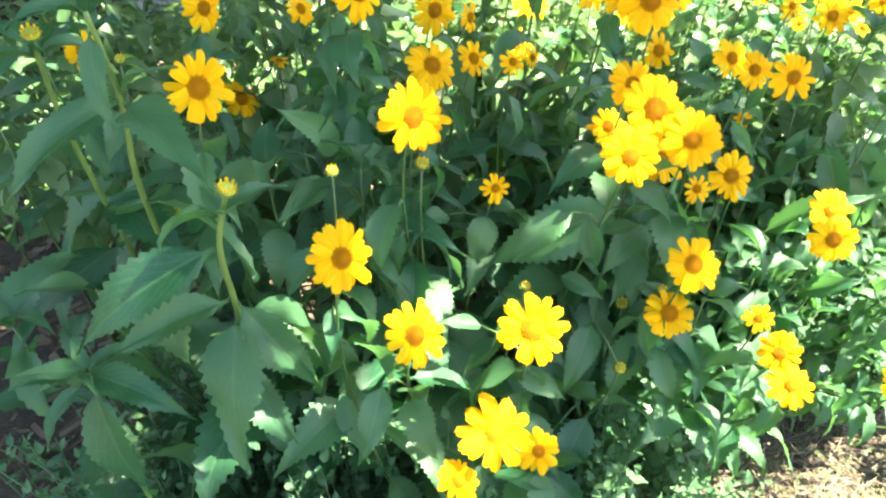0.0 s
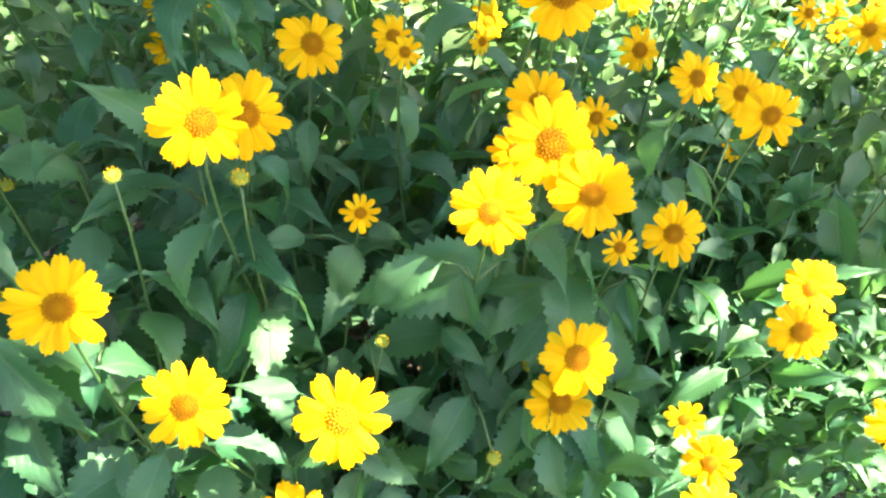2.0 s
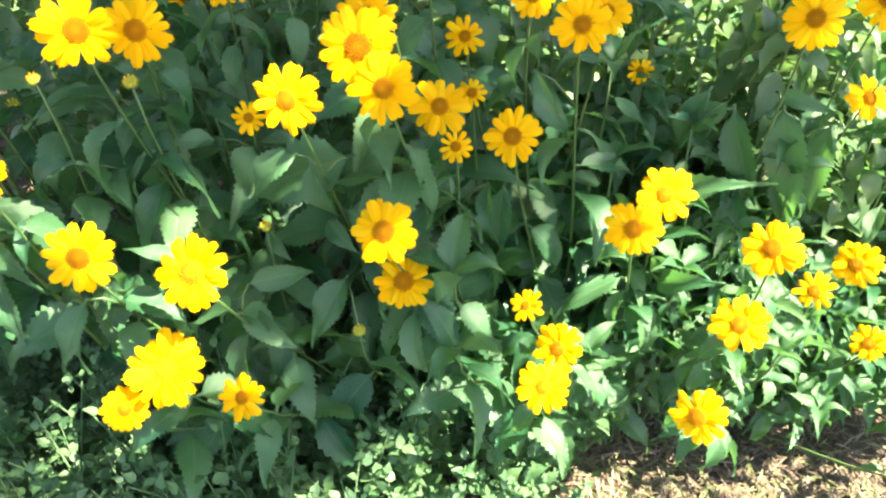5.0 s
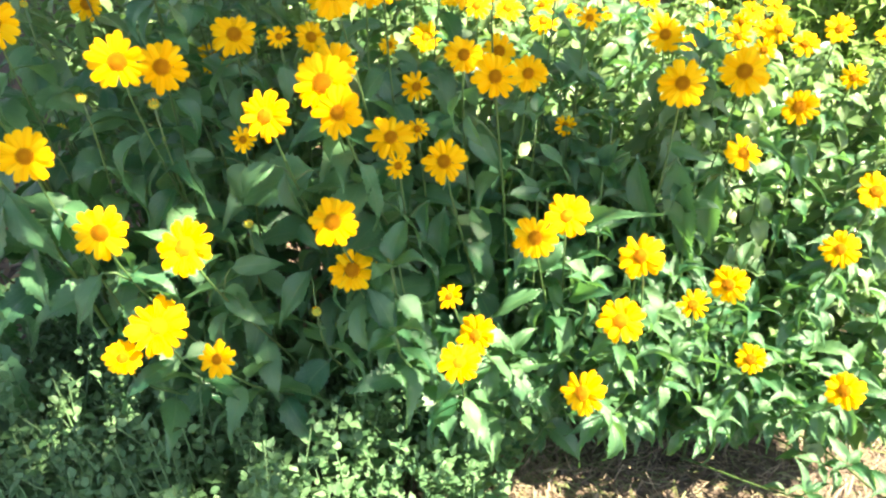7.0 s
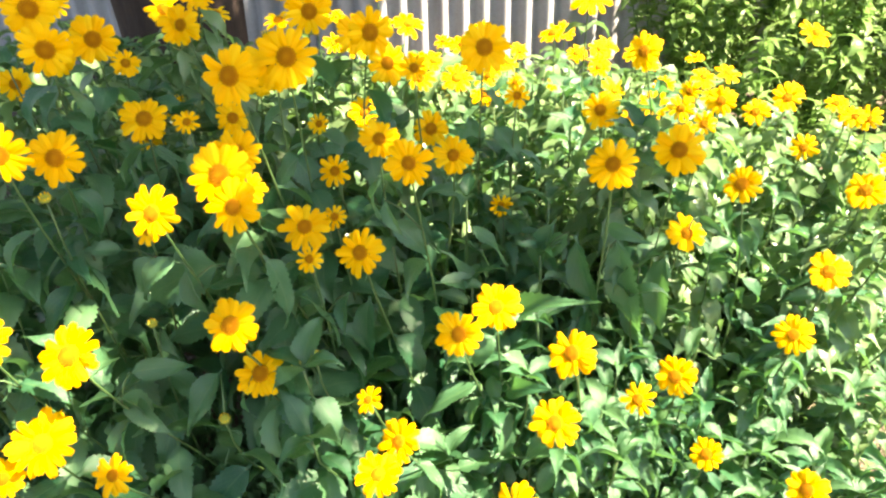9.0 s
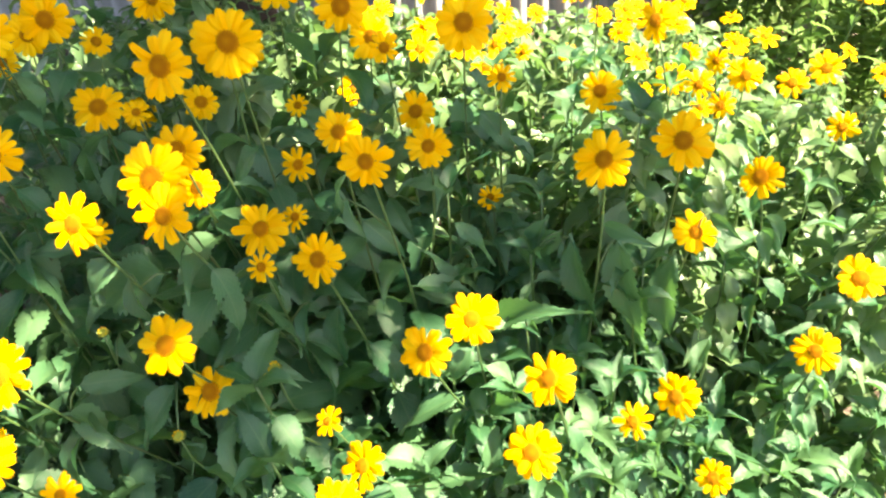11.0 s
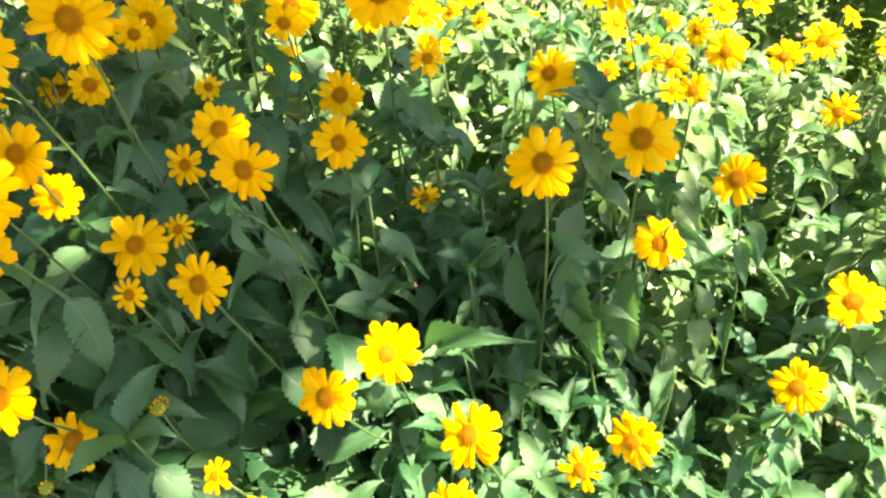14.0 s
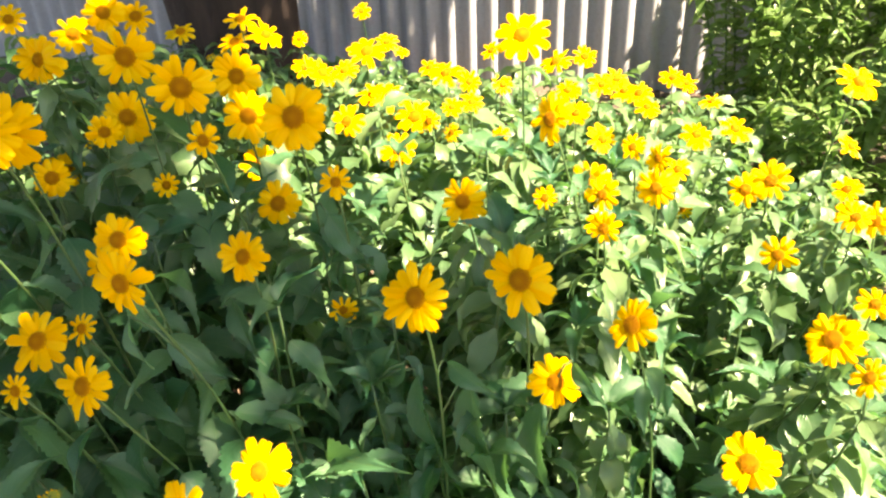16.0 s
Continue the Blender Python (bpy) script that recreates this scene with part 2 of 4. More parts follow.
rng = random.Random(11)
LEAVES = []
for i in range(10):
    v, f, u = leaf_shape(rng, 0.34 + 0.12 * rng.random(), 0.6 + 1.0 * rng.random(), 0.08 + 0.38 * rng.random(), 0.105, 31, 5, rng.uniform(-0.5, 0.5))
    LEAVES.append(mesh("leaf", v.tolist(), f, LEAF, u))
NARROW = []
for i in range(6):
    v, f, u = leaf_shape(rng, 0.27 + 0.09 * rng.random(), 0.6 + 1.6 * rng.random(), 0.2 + 0.5 * rng.random(), 0.10, 19, 5, rng.uniform(-1.2, 1.2))
    NARROW.append(mesh("leaf", v.tolist(), f, LEAF, u))
LARGE = []
for i in range(7):
    v, f, u = straightened(leaf_shape(rng, 0.36, 0.5 + 0.8 * rng.random(), 0.15 + 0.45 * rng.random(), 0.095, 37, 7, rng.uniform(-0.5, 0.5)))
    LARGE.append(mesh("leaf", v.tolist(), f, LEAF, u))
SMALL = [leaf_shape(rng, 0.30 + 0.1 * rng.random(), 0.8 + rng.random(), 0.3, 0.0, 7, 3, rng.uniform(-0.4, 0.4)) for i in range(6)]
ROUND = [leaf_shape(rng, 0.55 + 0.15 * rng.random(), 0.4 + 0.7 * rng.random(), 0.25, 0.0, 6, 3, 0.0) for i in range(5)]


FAR = [leaf_shape(rng, 0.29 + 0.16 * rng.random(), 0.6 + 1.5 * rng.random(), 0.15 + 0.5 * rng.random(), 0.05, 9, 3, rng.uniform(-0.9, 0.9)) for i in range(8)]


# ---- petals: unit length along +y, upper side +z ----
def petal_shape(rng, width):
    seg, cols = 8, 7
    verts, uvs = [], []
    lift = rng.uniform(0.10, 0.22)
    for i in range(seg):
        t = i / (seg - 1)
        w = width * 0.5 * (0.50 + 0.50 * math.sin(math.pi * min(1.0, 0.12 + t * 0.58)) ** 0.8)
        if t > 0.80:
            w *= 1 - 2.8 * (t - 0.80) ** 1.3
        for c in range(cols):
            u = c / (cols - 1) * 2 - 1
            notch = (0.055 * math.cos(u * math.pi * 2.2) - 0.07 * u * u) * max(0, t - 0.7) / 0.3
            groove = 0.022 * math.cos(u * math.pi * 2.0)
            z = lift * math.sin(t * 1.7) - 0.20 * t * t + groove * math.sin(math.pi * t) - 0.09 * u * u * (1 - 0.4 * t)
            verts.append((u * w, t + notch, z))
            uvs.append((u * 0.5 + 0.5, t))
    return np.array(verts), grid_faces(seg, cols), np.array(uvs)


PETAL_SHAPES = [petal_shape(rng, 0.37 + 0.11 * rng.random()) for i in range(6)]
PETALS = [mesh("petal", v.tolist(), f, PETAL, u) for v, f, u in PETAL_SHAPES]


def disc_shape():
    """A low dome, unit radius, covered with small florets in a spiral."""
    v, f, u = [], [], []
    rings, sides = 5, 14
    for r in range(rings + 1):
        a = r / rings * 1.45
        for s in range(sides):
            b = 2 * math.pi * s / sides
            v.append((math.sin(a) * math.cos(b), math.sin(a) * math.sin(b), 0.62 * math.cos(a) - 0.10))
            u.append((r / rings, 0))
    for r in range(rings):
        for s in range(sides):
            p, q = r * sides + s, r * sides + (s + 1) % sides
            f.append((p, q, q + sides, p + sides))
    for i in range(98):
        rr = math.sqrt((i + 0.5) / 70)
        a = i * 2.39996
        h = 0.62 * math.sqrt(max(0, 1 - (rr * 0.97) ** 2)) - 0.10
        k, s = len(v), 0.085
        x, y = rr * math.cos(a), rr * math.sin(a)
        out = Vector((x * 0.8, y * 0.8, 0.7)).normalized() * (0.14 if rr > 0.45 else 0.09)
        for dx, dy in ((-s, 0), (0, -s), (s, 0), (0, s)):
            v.append((x + dx, y + dy, h))
            u.append((rr, 0))
        v.append((x + out.x, y + out.y, h + out.z))
        u.append((min(1, rr + 0.15), 0))
        f.extend([(k, k + 1, k + 4), (k + 1, k + 2, k + 4), (k + 2, k + 3, k + 4), (k + 3, k, k + 4)])
    return v, f, np.array(u)


dv, df, du = disc_shape()
DISC_MESH = mesh("disc", dv, df, DISC, du, False)
BUD_MESH = mesh("bud", dv, df, BUD, du, False)


def calyx_shape():
    """A green cup whose rim runs out into eleven pointed bracts, in one piece."""
    v, f, u = [], [], []
    n = 44
    for r, tip, z, lift in ((0.22, 0, -0.72, 0), (0.62, 0, -0.50, 0), (0.88, 0.05, -0.28, 0.02), (0.98, 0.28, -0.14, 0.06), (1.0, 0.55, -0.08, 0.08)):
        for k in range(n):
            a = 2 * math.pi * k / n
            lobe = abs((k % 4) / 2 - 1)
            v.append(((r + tip * lobe) * math.cos(a), (r + tip * lobe) * math.sin(a), z + lift * lobe))
            u.append((0.4, 0.5))
    for q in range(4):
        for k in range(n):
            a, b = q * n + k, q * n + (k + 1) % n
            f.append((a, b, b + n, a + n))
    f.append(tuple(range(n))[::-1])
    return v, f, np.array(u)


cv, cf, cu = calyx_shape()
CALYX = mesh("calyx", cv, cf, STEM, cu)


def petal_ring(rng, count):
    """Poses of the petals of one flower of unit radius."""
    poses = []
    for i in range(count):
        a = 360 * i / count + rng.uniform(-5, 5)
        length = rng.uniform(0.58, 0.78)
        tilt = rng.uniform(-18, 12) + (8 if i % 2 else -4)
        m = pose(0, 0, 0.02 * (i % 2), 0, 0, a) @ pose(0, 0.27, 0.0, tilt, rng.uniform(-14, 14), 0)
        poses.append((m @ Matrix.Diagonal((length * rng.uniform(0.92, 1.12), length, length, 1)), rng.randrange(6)))
    return poses


def ray_crown(seed):
    """All petals of one flower in one mesh, for flowers far back."""
    r, heap = random.Random(seed), Heap()
    for m, k in petal_ring(r, r.choice((12, 13, 14))):
        v, f, u = PETAL_SHAPES[k]
        a = np.array(m)
        heap.add(v @ a[:3, :3].T + a[:3, 3], f, u)
    return heap.mesh("petals", PETAL)


CROWNS = [ray_crown(s) for s in range(5)]

# ---- ground ----
STEP = 0.1


def ground_height(x, y):
    return 0.018 * noise.noise((x * 1.7, y * 1.7, 0)) + 0.010 * noise.noise((x * 7, y * 7, 3))


def make_ground():
    xs = [-400, -60, -12] + [-5 + i * STEP for i in range(101)] + [12, 60, 400]
    ys = [-400, -60, -12] + [-3 + i * STEP for i in range(91)] + [14, 60, 400]
    v = [(x, y, ground_height(x, y) if abs(x) < 6 and -4 < y < 7 else 0.0) for y in ys for x in xs]
    ob = new("ground", mesh("ground", v, grid_faces(len(ys), len(xs)), SOIL))
    tagged(ob, "bare brown garden soil with dry grass clippings", "ground", kind="structure")


make_ground()


# ---- fence ----
def make_fence():
    y0, pitch, deep = 4.00, 0.116, 0.022
    fence = tagged(new("fence"), "weathered grey corrugated sheet fence behind the flower bed", "fence", kind="structure")
    fence.matrix_basis = pose(-0.8, y0, 0, 0, 0, 11)
    sheet_w = pitch * 8
    n = 13
    x0 = -6.2
    for s in range(n):
        v, cols = [], 8 * 8 + 1
        for face in (0, 1):
            for zz in (-0.03, 0.7, 1.4, 1.95):
                for c in range(cols):
                    x = c / 8 * pitch
                    y = deep * math.cos(2 * math.pi * c / 8) + (0.0025 if face else 0)
                    v.append((x, y + 0.003 * (s % 2), zz + 0.01 * math.sin(s * 3.1)))
        g = grid_faces(4, cols)
        k = 4 * cols
        f = g + [tuple(i + k for i in q[::-1]) for q in g]
        me = mesh("sheet", v, f, SHEET)
        child("sheet", me, fence, pose(x0 + s * (sheet_w - 0.004), 0, 0))
    for z in (0.45, 1.6):
        bm = bmesh.new()
        bmesh.ops.create_cube(bm, size=1, matrix=Matrix.Translation((x0 + n * sheet_w / 2, 0.06, z)) @ Matrix.Diagonal((n * sheet_w, 0.045, 0.07, 1)))
        bmesh.ops.bevel(bm, geom=bm.edges[:], offset=0.006, segments=1, affect="EDGES")
        me = bpy.data.meshes.new("rail")
        bm.to_mesh(me)
        bm.free()
        me.materials.append(WOOD)
        child("rail", me, fence)


make_fence()


# ---- tree: dark trunk before the fence; unseen foliage added above to shade the bed ----
def make_tree():
    r = random.Random(5)
    tree = tagged(new("tree"), "thick dark brown tree trunk standing before the fence", "tree")
    tree.location = (-1.62, 3.00, 0)
    pts = [Vector((0.03, 0, -0.05)), Vector((0.0, 0, 0.25)), Vector((-0.02, -0.01, 0.7)), Vector((-0.05, -0.03, 1.3)), Vector((-0.10, -0.08, 2.0)), Vector((-0.12, -0.2, 2.7))]
    rad = [0.30, 0.265, 0.29, 0.29, 0.27, 0.19]
    v, f = tube(pts, rad, 28)
    w = []
    for p in v:
        a = math.atan2(p.y, p.x)
        ridge = 0.018 * abs(math.sin(a * 7 + 1.5 * noise.noise((p.x, p.y, p.z * 2)))) + 0.02 * noise.noise((a * 2, p.z * 1.5, 0))
        d = Vector((math.cos(a), math.sin(a), 0))
        w.append(p + d * ridge)
    child("trunk", mesh("trunk", w, f, BARK), tree)
    top = pts[-1]
    sun_step = SUN / SUN.z
    heap = Heap()
    tips = []
    # Unseen foliage set along the sun's line, outlined by the shade wanted below.
    for i in range(10800):
        ys = r.uniform(0.0, 5.4) if i % 5 else r.uniform(0.0, 1.02)
        side = r.random() * 2.9
        if ys < 0.78:
            rim = 0.56 if ys < 0.43 else 0.50
        elif ys < 0.94:
            rim = 0.58
        elif ys < 1.01:
            rim = 0.84
        else:
            rim = max(0.70 - 4.6 * (ys - 0.98), 0.02 - 0.5 * (ys - 1.15)) if ys < 2 else -0.24 - 0.20 * (ys - 2)
        xs = rim - side
        if i % 5 == 0 and xs > -0.25 and ys < 0.74:
            continue
        if side < 0.3 and r.random() < 0.55 - 1.5 * side:
            continue
        if noise.noise((xs * 2.6, ys * 2.6, 7)) < (-0.20 if ys > 1.1 else -0.55 if 0.74 < ys < 0.92 else -0.34 if xs > 0.2 else -0.48 if xs > -0.1 else -0.8):
            continue
        # Holes left so that direct sun reaches chosen flowers.
        if any(math.hypot(xs - gx, ys - gy) < gr for gx, gy, gr in ((0.205, 0.69, 0.15), (0.205, 0.545, 0.05), (0.10, 0.515, 0.03))):
            continue
        z = r.uniform(3.0, 4.6)
        p = Vector((xs, ys, 0.8)) + sun_step * (z - 0.8) - tree.location
        sv, sf, su = SMALL[r.randrange(6)] if r.random() < 0.4 else ROUND[r.randrange(5)]
        m = np.array(pose(0, 0, 0, r.uniform(-60, 30), r.uniform(-40, 40), r.uniform(0, 360)))[:3, :3] * r.uniform(0.13, 0.22)
        heap.add(sv @ m.T + np.array(p), sf, su)
        if i % 260 == 0:
            tips.append(p)
    # More unseen foliage overhead, added to keep skylight off the left end.
    for i in range(4600):
        sv, sf, su = ROUND[r.randrange(5)]
        p = Vector((r.uniform(-1.6, 1.4), r.uniform(-3.6, 1.4), r.uniform(2.2, 3.6)))
        m = np.array(pose(0, 0, 0, r.uniform(-50, 30), r.uniform(-40, 40), r.uniform(0, 360)))[:3, :3] * r.uniform(0.14, 0.24)
        heap.add(sv @ m.T + np.array(p), sf, su)
    tagged(child("crown", heap.mesh("crown", TREE_LEAF), tree), kind="stuff")
    # Limbs, also out of view, that join the added foliage to the trunk.
    for p in tips:
        mid = (top + p) / 2 + Vector((0, 0, 0.35))
        line = bezier(top - Vector((0, 0, 0.25)), top + Vector((0, 0, 0.5)), mid, p, 9)
        bv, bf = tube(line, [0.07 * (1 - 0.85 * k / 8) for k in range(9)], 6)
        child("limb", mesh("limb", bv, bf, BARK), tree)


make_tree()


# ---- flower bed ----
bed = random.Random(21)
heads = []
broad = []
stems = []


def canopy(x, y):
    """Height of the leaf mass: low at the front and at the open end, level behind."""
    front = 0.56 + 0.04 * max(0.0, x - 0.1) + 0.33 * max(0.0, x - 0.35)
    h = 0.40 + 0.36 * max(0.0, min(1.0, (y - front) / 0.38))
    if x > 0.62:
        h -= 0.34 * min(1.0, (x - 0.62) / 0.5)
    return h - 0.22 * max(0.0, y - 1.15)


def edge(x):
    """Where the bed's stems leave the ground."""
    return 0.60 + 0.24 * max(0.0, min(1.0, (x + 0.05) / 0.25)) + 0.38 * max(0.0, x - 0.25)


def root(x, y):
    """The foot of a stem whose top is at x, y: flowers at the rim lean out over the ground."""
    bx = x + bed.uniform(-0.05, 0.05) + 0.08 * (0.35 - x) - 0.35 * max(0.0, x - 0.62)
    return Vector((bx, max(y + bed.uniform(0.03, 0.10), edge(bx) + bed.uniform(0, 0.12)), 0))


def stem_line(base, tip, face, n=12):
    h = tip.z
    neck = (face * 0.38 + Vector((0, 0, 0.62))).normalized()
    sway = 0.07 * math.sin(40 * tip.x + 70 * h)
    return bezier(base, base + Vector((sway, 0.5 * sway, h * 0.45)), tip - neck * min(0.20, h * 0.35), tip, n)


def leafy(plant, line, big, first, last, gap, rnd, droop=0.0):
    """Opposite pairs of leaves up a stem, each pair turned against the last."""
    heap = Heap() if (plant.location + line[-1]).y > 1.02 else None
    length = sum((b - a).length for a, b in zip(line, line[1:]))
    turn, s = rnd.uniform(0, 360), first
    ends = plant.location + line[-1]
    slender = 0.15 + 0.80 * max(0.0, min(1.0, (ends.x - 0.28) / 0.30)) + (0.3 if ends.y > 1.5 else 0)
    small = max(0.0, min(1.0, (ends.x - 0.34) / 0.24))
    big, gap = big * (1 - 0.34 * small), gap * (1 - 0.42 * small)
    while s < last * length:
        t = s / length * (len(line) - 1)
        i = min(int(t), len(line) - 2)
        p = line[i].lerp(line[i + 1], t - i)
        rel = s / length
        size = big * (0.75 + 0.5 * math.sin(math.pi * min(1, 0.25 + rel * 0.75))) * rnd.uniform(0.8, 1.15)
        for side in (0, 180):
            if rnd.random() < 0.07 or p.z < ((0.14 if plant.location.x > 0.36 else 0.32) if plant.location.y > edge(plant.location.x) + 0.2 else 0.11 if plant.location.x > 0.26 else 0.32):
                continue
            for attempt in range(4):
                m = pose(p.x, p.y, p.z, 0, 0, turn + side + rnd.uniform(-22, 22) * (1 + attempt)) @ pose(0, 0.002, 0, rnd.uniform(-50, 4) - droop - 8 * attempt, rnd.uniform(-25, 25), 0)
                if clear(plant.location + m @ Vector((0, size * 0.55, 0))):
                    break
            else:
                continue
            if heap:
                lv, lf, lu = FAR[rnd.randrange(8)]
                a = np.array(m)
                heap.add(lv @ (a[:3, :3] * size).T + a[:3, 3], lf, lu)
                continue
            slim = rnd.random() < slender
            ob = new("leaf", NARROW[rnd.randrange(6)] if slim else LEAVES[rnd.randrange(10)])
            ob.parent = plant
            ob.matrix_basis = m @ Matrix.Scale(size, 4)
        turn += 90 + rnd.uniform(-15, 15)
        s += gap * rnd.uniform(0.8, 1.25) * (0.52 if heap else 1.0)
    if heap and heap.count:
        tagged(child("foliage", heap.mesh("foliage", LEAF_FAR), plant), kind="stuff")


def flower_head(plant, tip, face, d, rnd, far):
    q = face.to_track_quat("Z", "Y").to_matrix().to_4x4()
    spin = pose(0, 0, 0, 0, 0, rnd.uniform(0, 360))
    r = d * 0.53
    m = Matrix.Translation(tip) @ q @ spin
    disc_r = r * rnd.uniform(0.30, 0.36)
    head = child("flower_head", DISC_MESH, plant, m @ Matrix.Scale(disc_r, 4), "orange-brown domed flower centre")
    inv = Matrix.Scale(1 / disc_r, 4)
    child("calyx", CALYX, head, pose(0, 0, -0.05) @ Matrix.Scale(0.85, 4))
    if far:
        child("petals", CROWNS[rnd.randrange(5)], head, inv @ Matrix.Scale(r, 4), "ring of yellow petals")
        return
    for pm, k in petal_ring(rnd, 11 if d < 0.045 else rnd.choice((15, 16, 17, 18))):
        child("petal", PETALS[k], head, inv @ Matrix.Scale(r, 4) @ pm)


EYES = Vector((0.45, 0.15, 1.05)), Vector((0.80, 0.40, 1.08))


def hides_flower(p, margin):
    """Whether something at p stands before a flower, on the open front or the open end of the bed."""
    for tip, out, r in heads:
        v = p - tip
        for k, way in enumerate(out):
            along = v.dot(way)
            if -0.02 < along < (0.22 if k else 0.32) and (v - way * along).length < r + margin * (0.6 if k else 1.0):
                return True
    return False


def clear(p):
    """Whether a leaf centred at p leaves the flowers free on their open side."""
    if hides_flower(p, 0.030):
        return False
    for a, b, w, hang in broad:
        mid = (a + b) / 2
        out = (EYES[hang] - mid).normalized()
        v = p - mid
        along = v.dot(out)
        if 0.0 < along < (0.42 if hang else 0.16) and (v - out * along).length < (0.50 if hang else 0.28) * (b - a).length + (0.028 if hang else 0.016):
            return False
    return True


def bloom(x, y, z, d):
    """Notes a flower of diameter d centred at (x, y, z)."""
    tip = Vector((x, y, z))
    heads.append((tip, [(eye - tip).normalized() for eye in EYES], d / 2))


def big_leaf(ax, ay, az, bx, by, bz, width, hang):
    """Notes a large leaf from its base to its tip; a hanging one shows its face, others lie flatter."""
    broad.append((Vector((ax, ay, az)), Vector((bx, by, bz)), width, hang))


def flowering_stem(x, y, z, d):
    """One flowering stem: stem, leaves and a flower of diameter d centred at (x, y, z)."""
    tip = Vector((x, y, z))
    # heads turn to the open, bright side; those further in tip up to the sky
    deep = max(0.0, min(1.0, (y - 0.62) / 0.36))
    face = (Vector((0.32 + 0.36 * deep, 0.06 + 0.24 * deep, 1.10)) - tip).normalized()
    inner = max(0.0, min(1.0, (y - 1.0) / 0.6))
    face = face.lerp(Vector((0.15, -0.32, 0.93)), 0.75 * inner)
    face = (face + Vector((bed.gauss(0.03, 1), bed.gauss(0, 0.7), bed.gauss(0, 0.9))) * (0.13 if y < 0.95 else 0.22)).normalized()
    base = root(x, y)
    plant = tagged(new("flowering_stem"), "green leafy stem bearing one yellow daisy-like flower" if d > 0.045 else "green leafy stem bearing one small half-open yellow flower", "flower", "flowers of the bed")
    plant.location = base
    line = stem_line(Vector((0, 0, 0)), tip - base, face)
    stems.append((plant, [base + p for p in line]))
    v, f = tube(line, [0.0021 - 0.0009 * i / 11 for i in range(12)], 6)
    child("stem", mesh("stem", v, f, STEM), plant)
    flower_head(plant, tip - base, face, d, bed, y > 1.28)
    leafy(plant, line, 0.095 if y < 1.6 else 0.075, 0.14, 0.94, 0.055, bed, 6)


def bud_head(plant, tip, face, d):
    q = face.to_track_quat("Z", "Y").to_matrix().to_4x4()
    head = child("bud", BUD_MESH, plant, Matrix.Translation(tip) @ q @ Matrix.Scale(d * 0.38, 4), "small yellow-green bud")
    child("calyx", CALYX, head, pose(0, 0, -0.02) @ Matrix.Scale(0.95, 4))
    for k in range(8):
        child("petal", PETALS[bed.randrange(6)], head, pose(0, 0, 0, 0, 0, 45 * k) @ pose(0, 0.80, 0.05, 84, 0, 0) @ Matrix.Scale(0.8, 4))


def bud(x, y, z, d):
    """A stem that ends in a closed green and yellow bud."""
    tip = Vector((x, y, z))
    base = root(x, y)
    plant = tagged(new("budding_stem"), "green leafy stem ending in an unopened flower bud", "plant", "budding stems of the bed")
    plant.location = base
    face = Vector((bed.gauss(0, 0.2), -0.35, 0.9)).normalized()
    line = stem_line(Vector((0, 0, 0)), tip - base, face)
    stems.append((plant, [base + p for p in line]))
    v, f = tube(line, [0.0020 - 0.0009 * i / 11 for i in range(12)], 6)
    child("stem", mesh("stem", v, f, STEM), plant)
    bud_head(plant, tip - base, face, d)
    leafy(plant, line, 0.10, 0.15, 0.9, 0.06, bed, 6)


def sprout(x, y, z, big=0.11, tight=0.055):
    """A leafy stem without a flower, ending in a tuft of young leaves."""
    tip = Vector((x, y, z))
    base = root(x, y)
    if x < -0.25:
        base.y = y + 0.15
    plant = tagged(new("leafy_stem"), "green stem with toothed leaves and no flower", "plant", "leafy stems of the bed")
    plant.location = base
    up = Vector((bed.gauss(0, 0.12), -0.25 + bed.gauss(0, 0.1), 1)).normalized()
    line = stem_line(Vector((0, 0, 0)), tip - base, up)
    stems.append((plant, [base + p for p in line]))
    v, f = tube(line, [0.0027 - 0.0014 * i / 11 for i in range(12)], 6)
    child("stem", mesh("stem", v, f, STEM), plant)
    leafy(plant, line, big, 0.14, 0.97, tight, bed, 4)
    a = bed.uniform(0, 360)
    for k in range(4):
        ob = new("leaf", NARROW[bed.randrange(6)] if x > 0.5 else LEAVES[bed.randrange(10)])
        ob.parent = plant
        ob.matrix_basis = Matrix.Translation(tip - base) @ pose(0, 0, 0, 0, 0, a + 90 * k) @ pose(0, 0, 0, bed.uniform(10, 45), 0, 0) @ Matrix.Scale(big * (0.55 if k % 2 else 0.75), 4)


bloom(-0.018, 0.615, 0.825, 0.065)
bloom(-0.015, 0.681, 0.798, 0.065)
bloom(-0.019, 0.524, 0.647, 0.065)
bloom(0.092, 0.536, 0.643, 0.068)
bloom(0.057, 0.499, 0.544, 0.073)
bloom(0.106, 0.530, 0.482, 0.047)
bloom(0.180, 0.604, 0.789, 0.054)
bloom(0.254, 0.597, 0.674, 0.056)
bloom(0.253, 0.633, 0.585, 0.057)
bloom(0.256, 0.759, 0.710, 0.059)
bloom(0.286, 0.712, 0.696, 0.032)
bloom(0.369, 0.665, 0.551, 0.035)
bloom(0.400, 0.613, 0.495, 0.054)
bloom(0.405, 0.663, 0.500, 0.053)
bloom(0.460, 0.722, 0.622, 0.055)
bloom(0.485, 0.789, 0.622, 0.059)
bloom(0.549, 0.635, 0.472, 0.056)
bloom(0.576, 0.710, 0.534, 0.058)
bloom(0.587, 0.727, 0.620, 0.056)
bloom(0.659, 0.814, 0.505, 0.042)
bloom(0.698, 0.845, 0.526, 0.050)
bloom(0.752, 0.865, 0.396, 0.047)
bloom(0.869, 0.833, 0.401, 0.051)
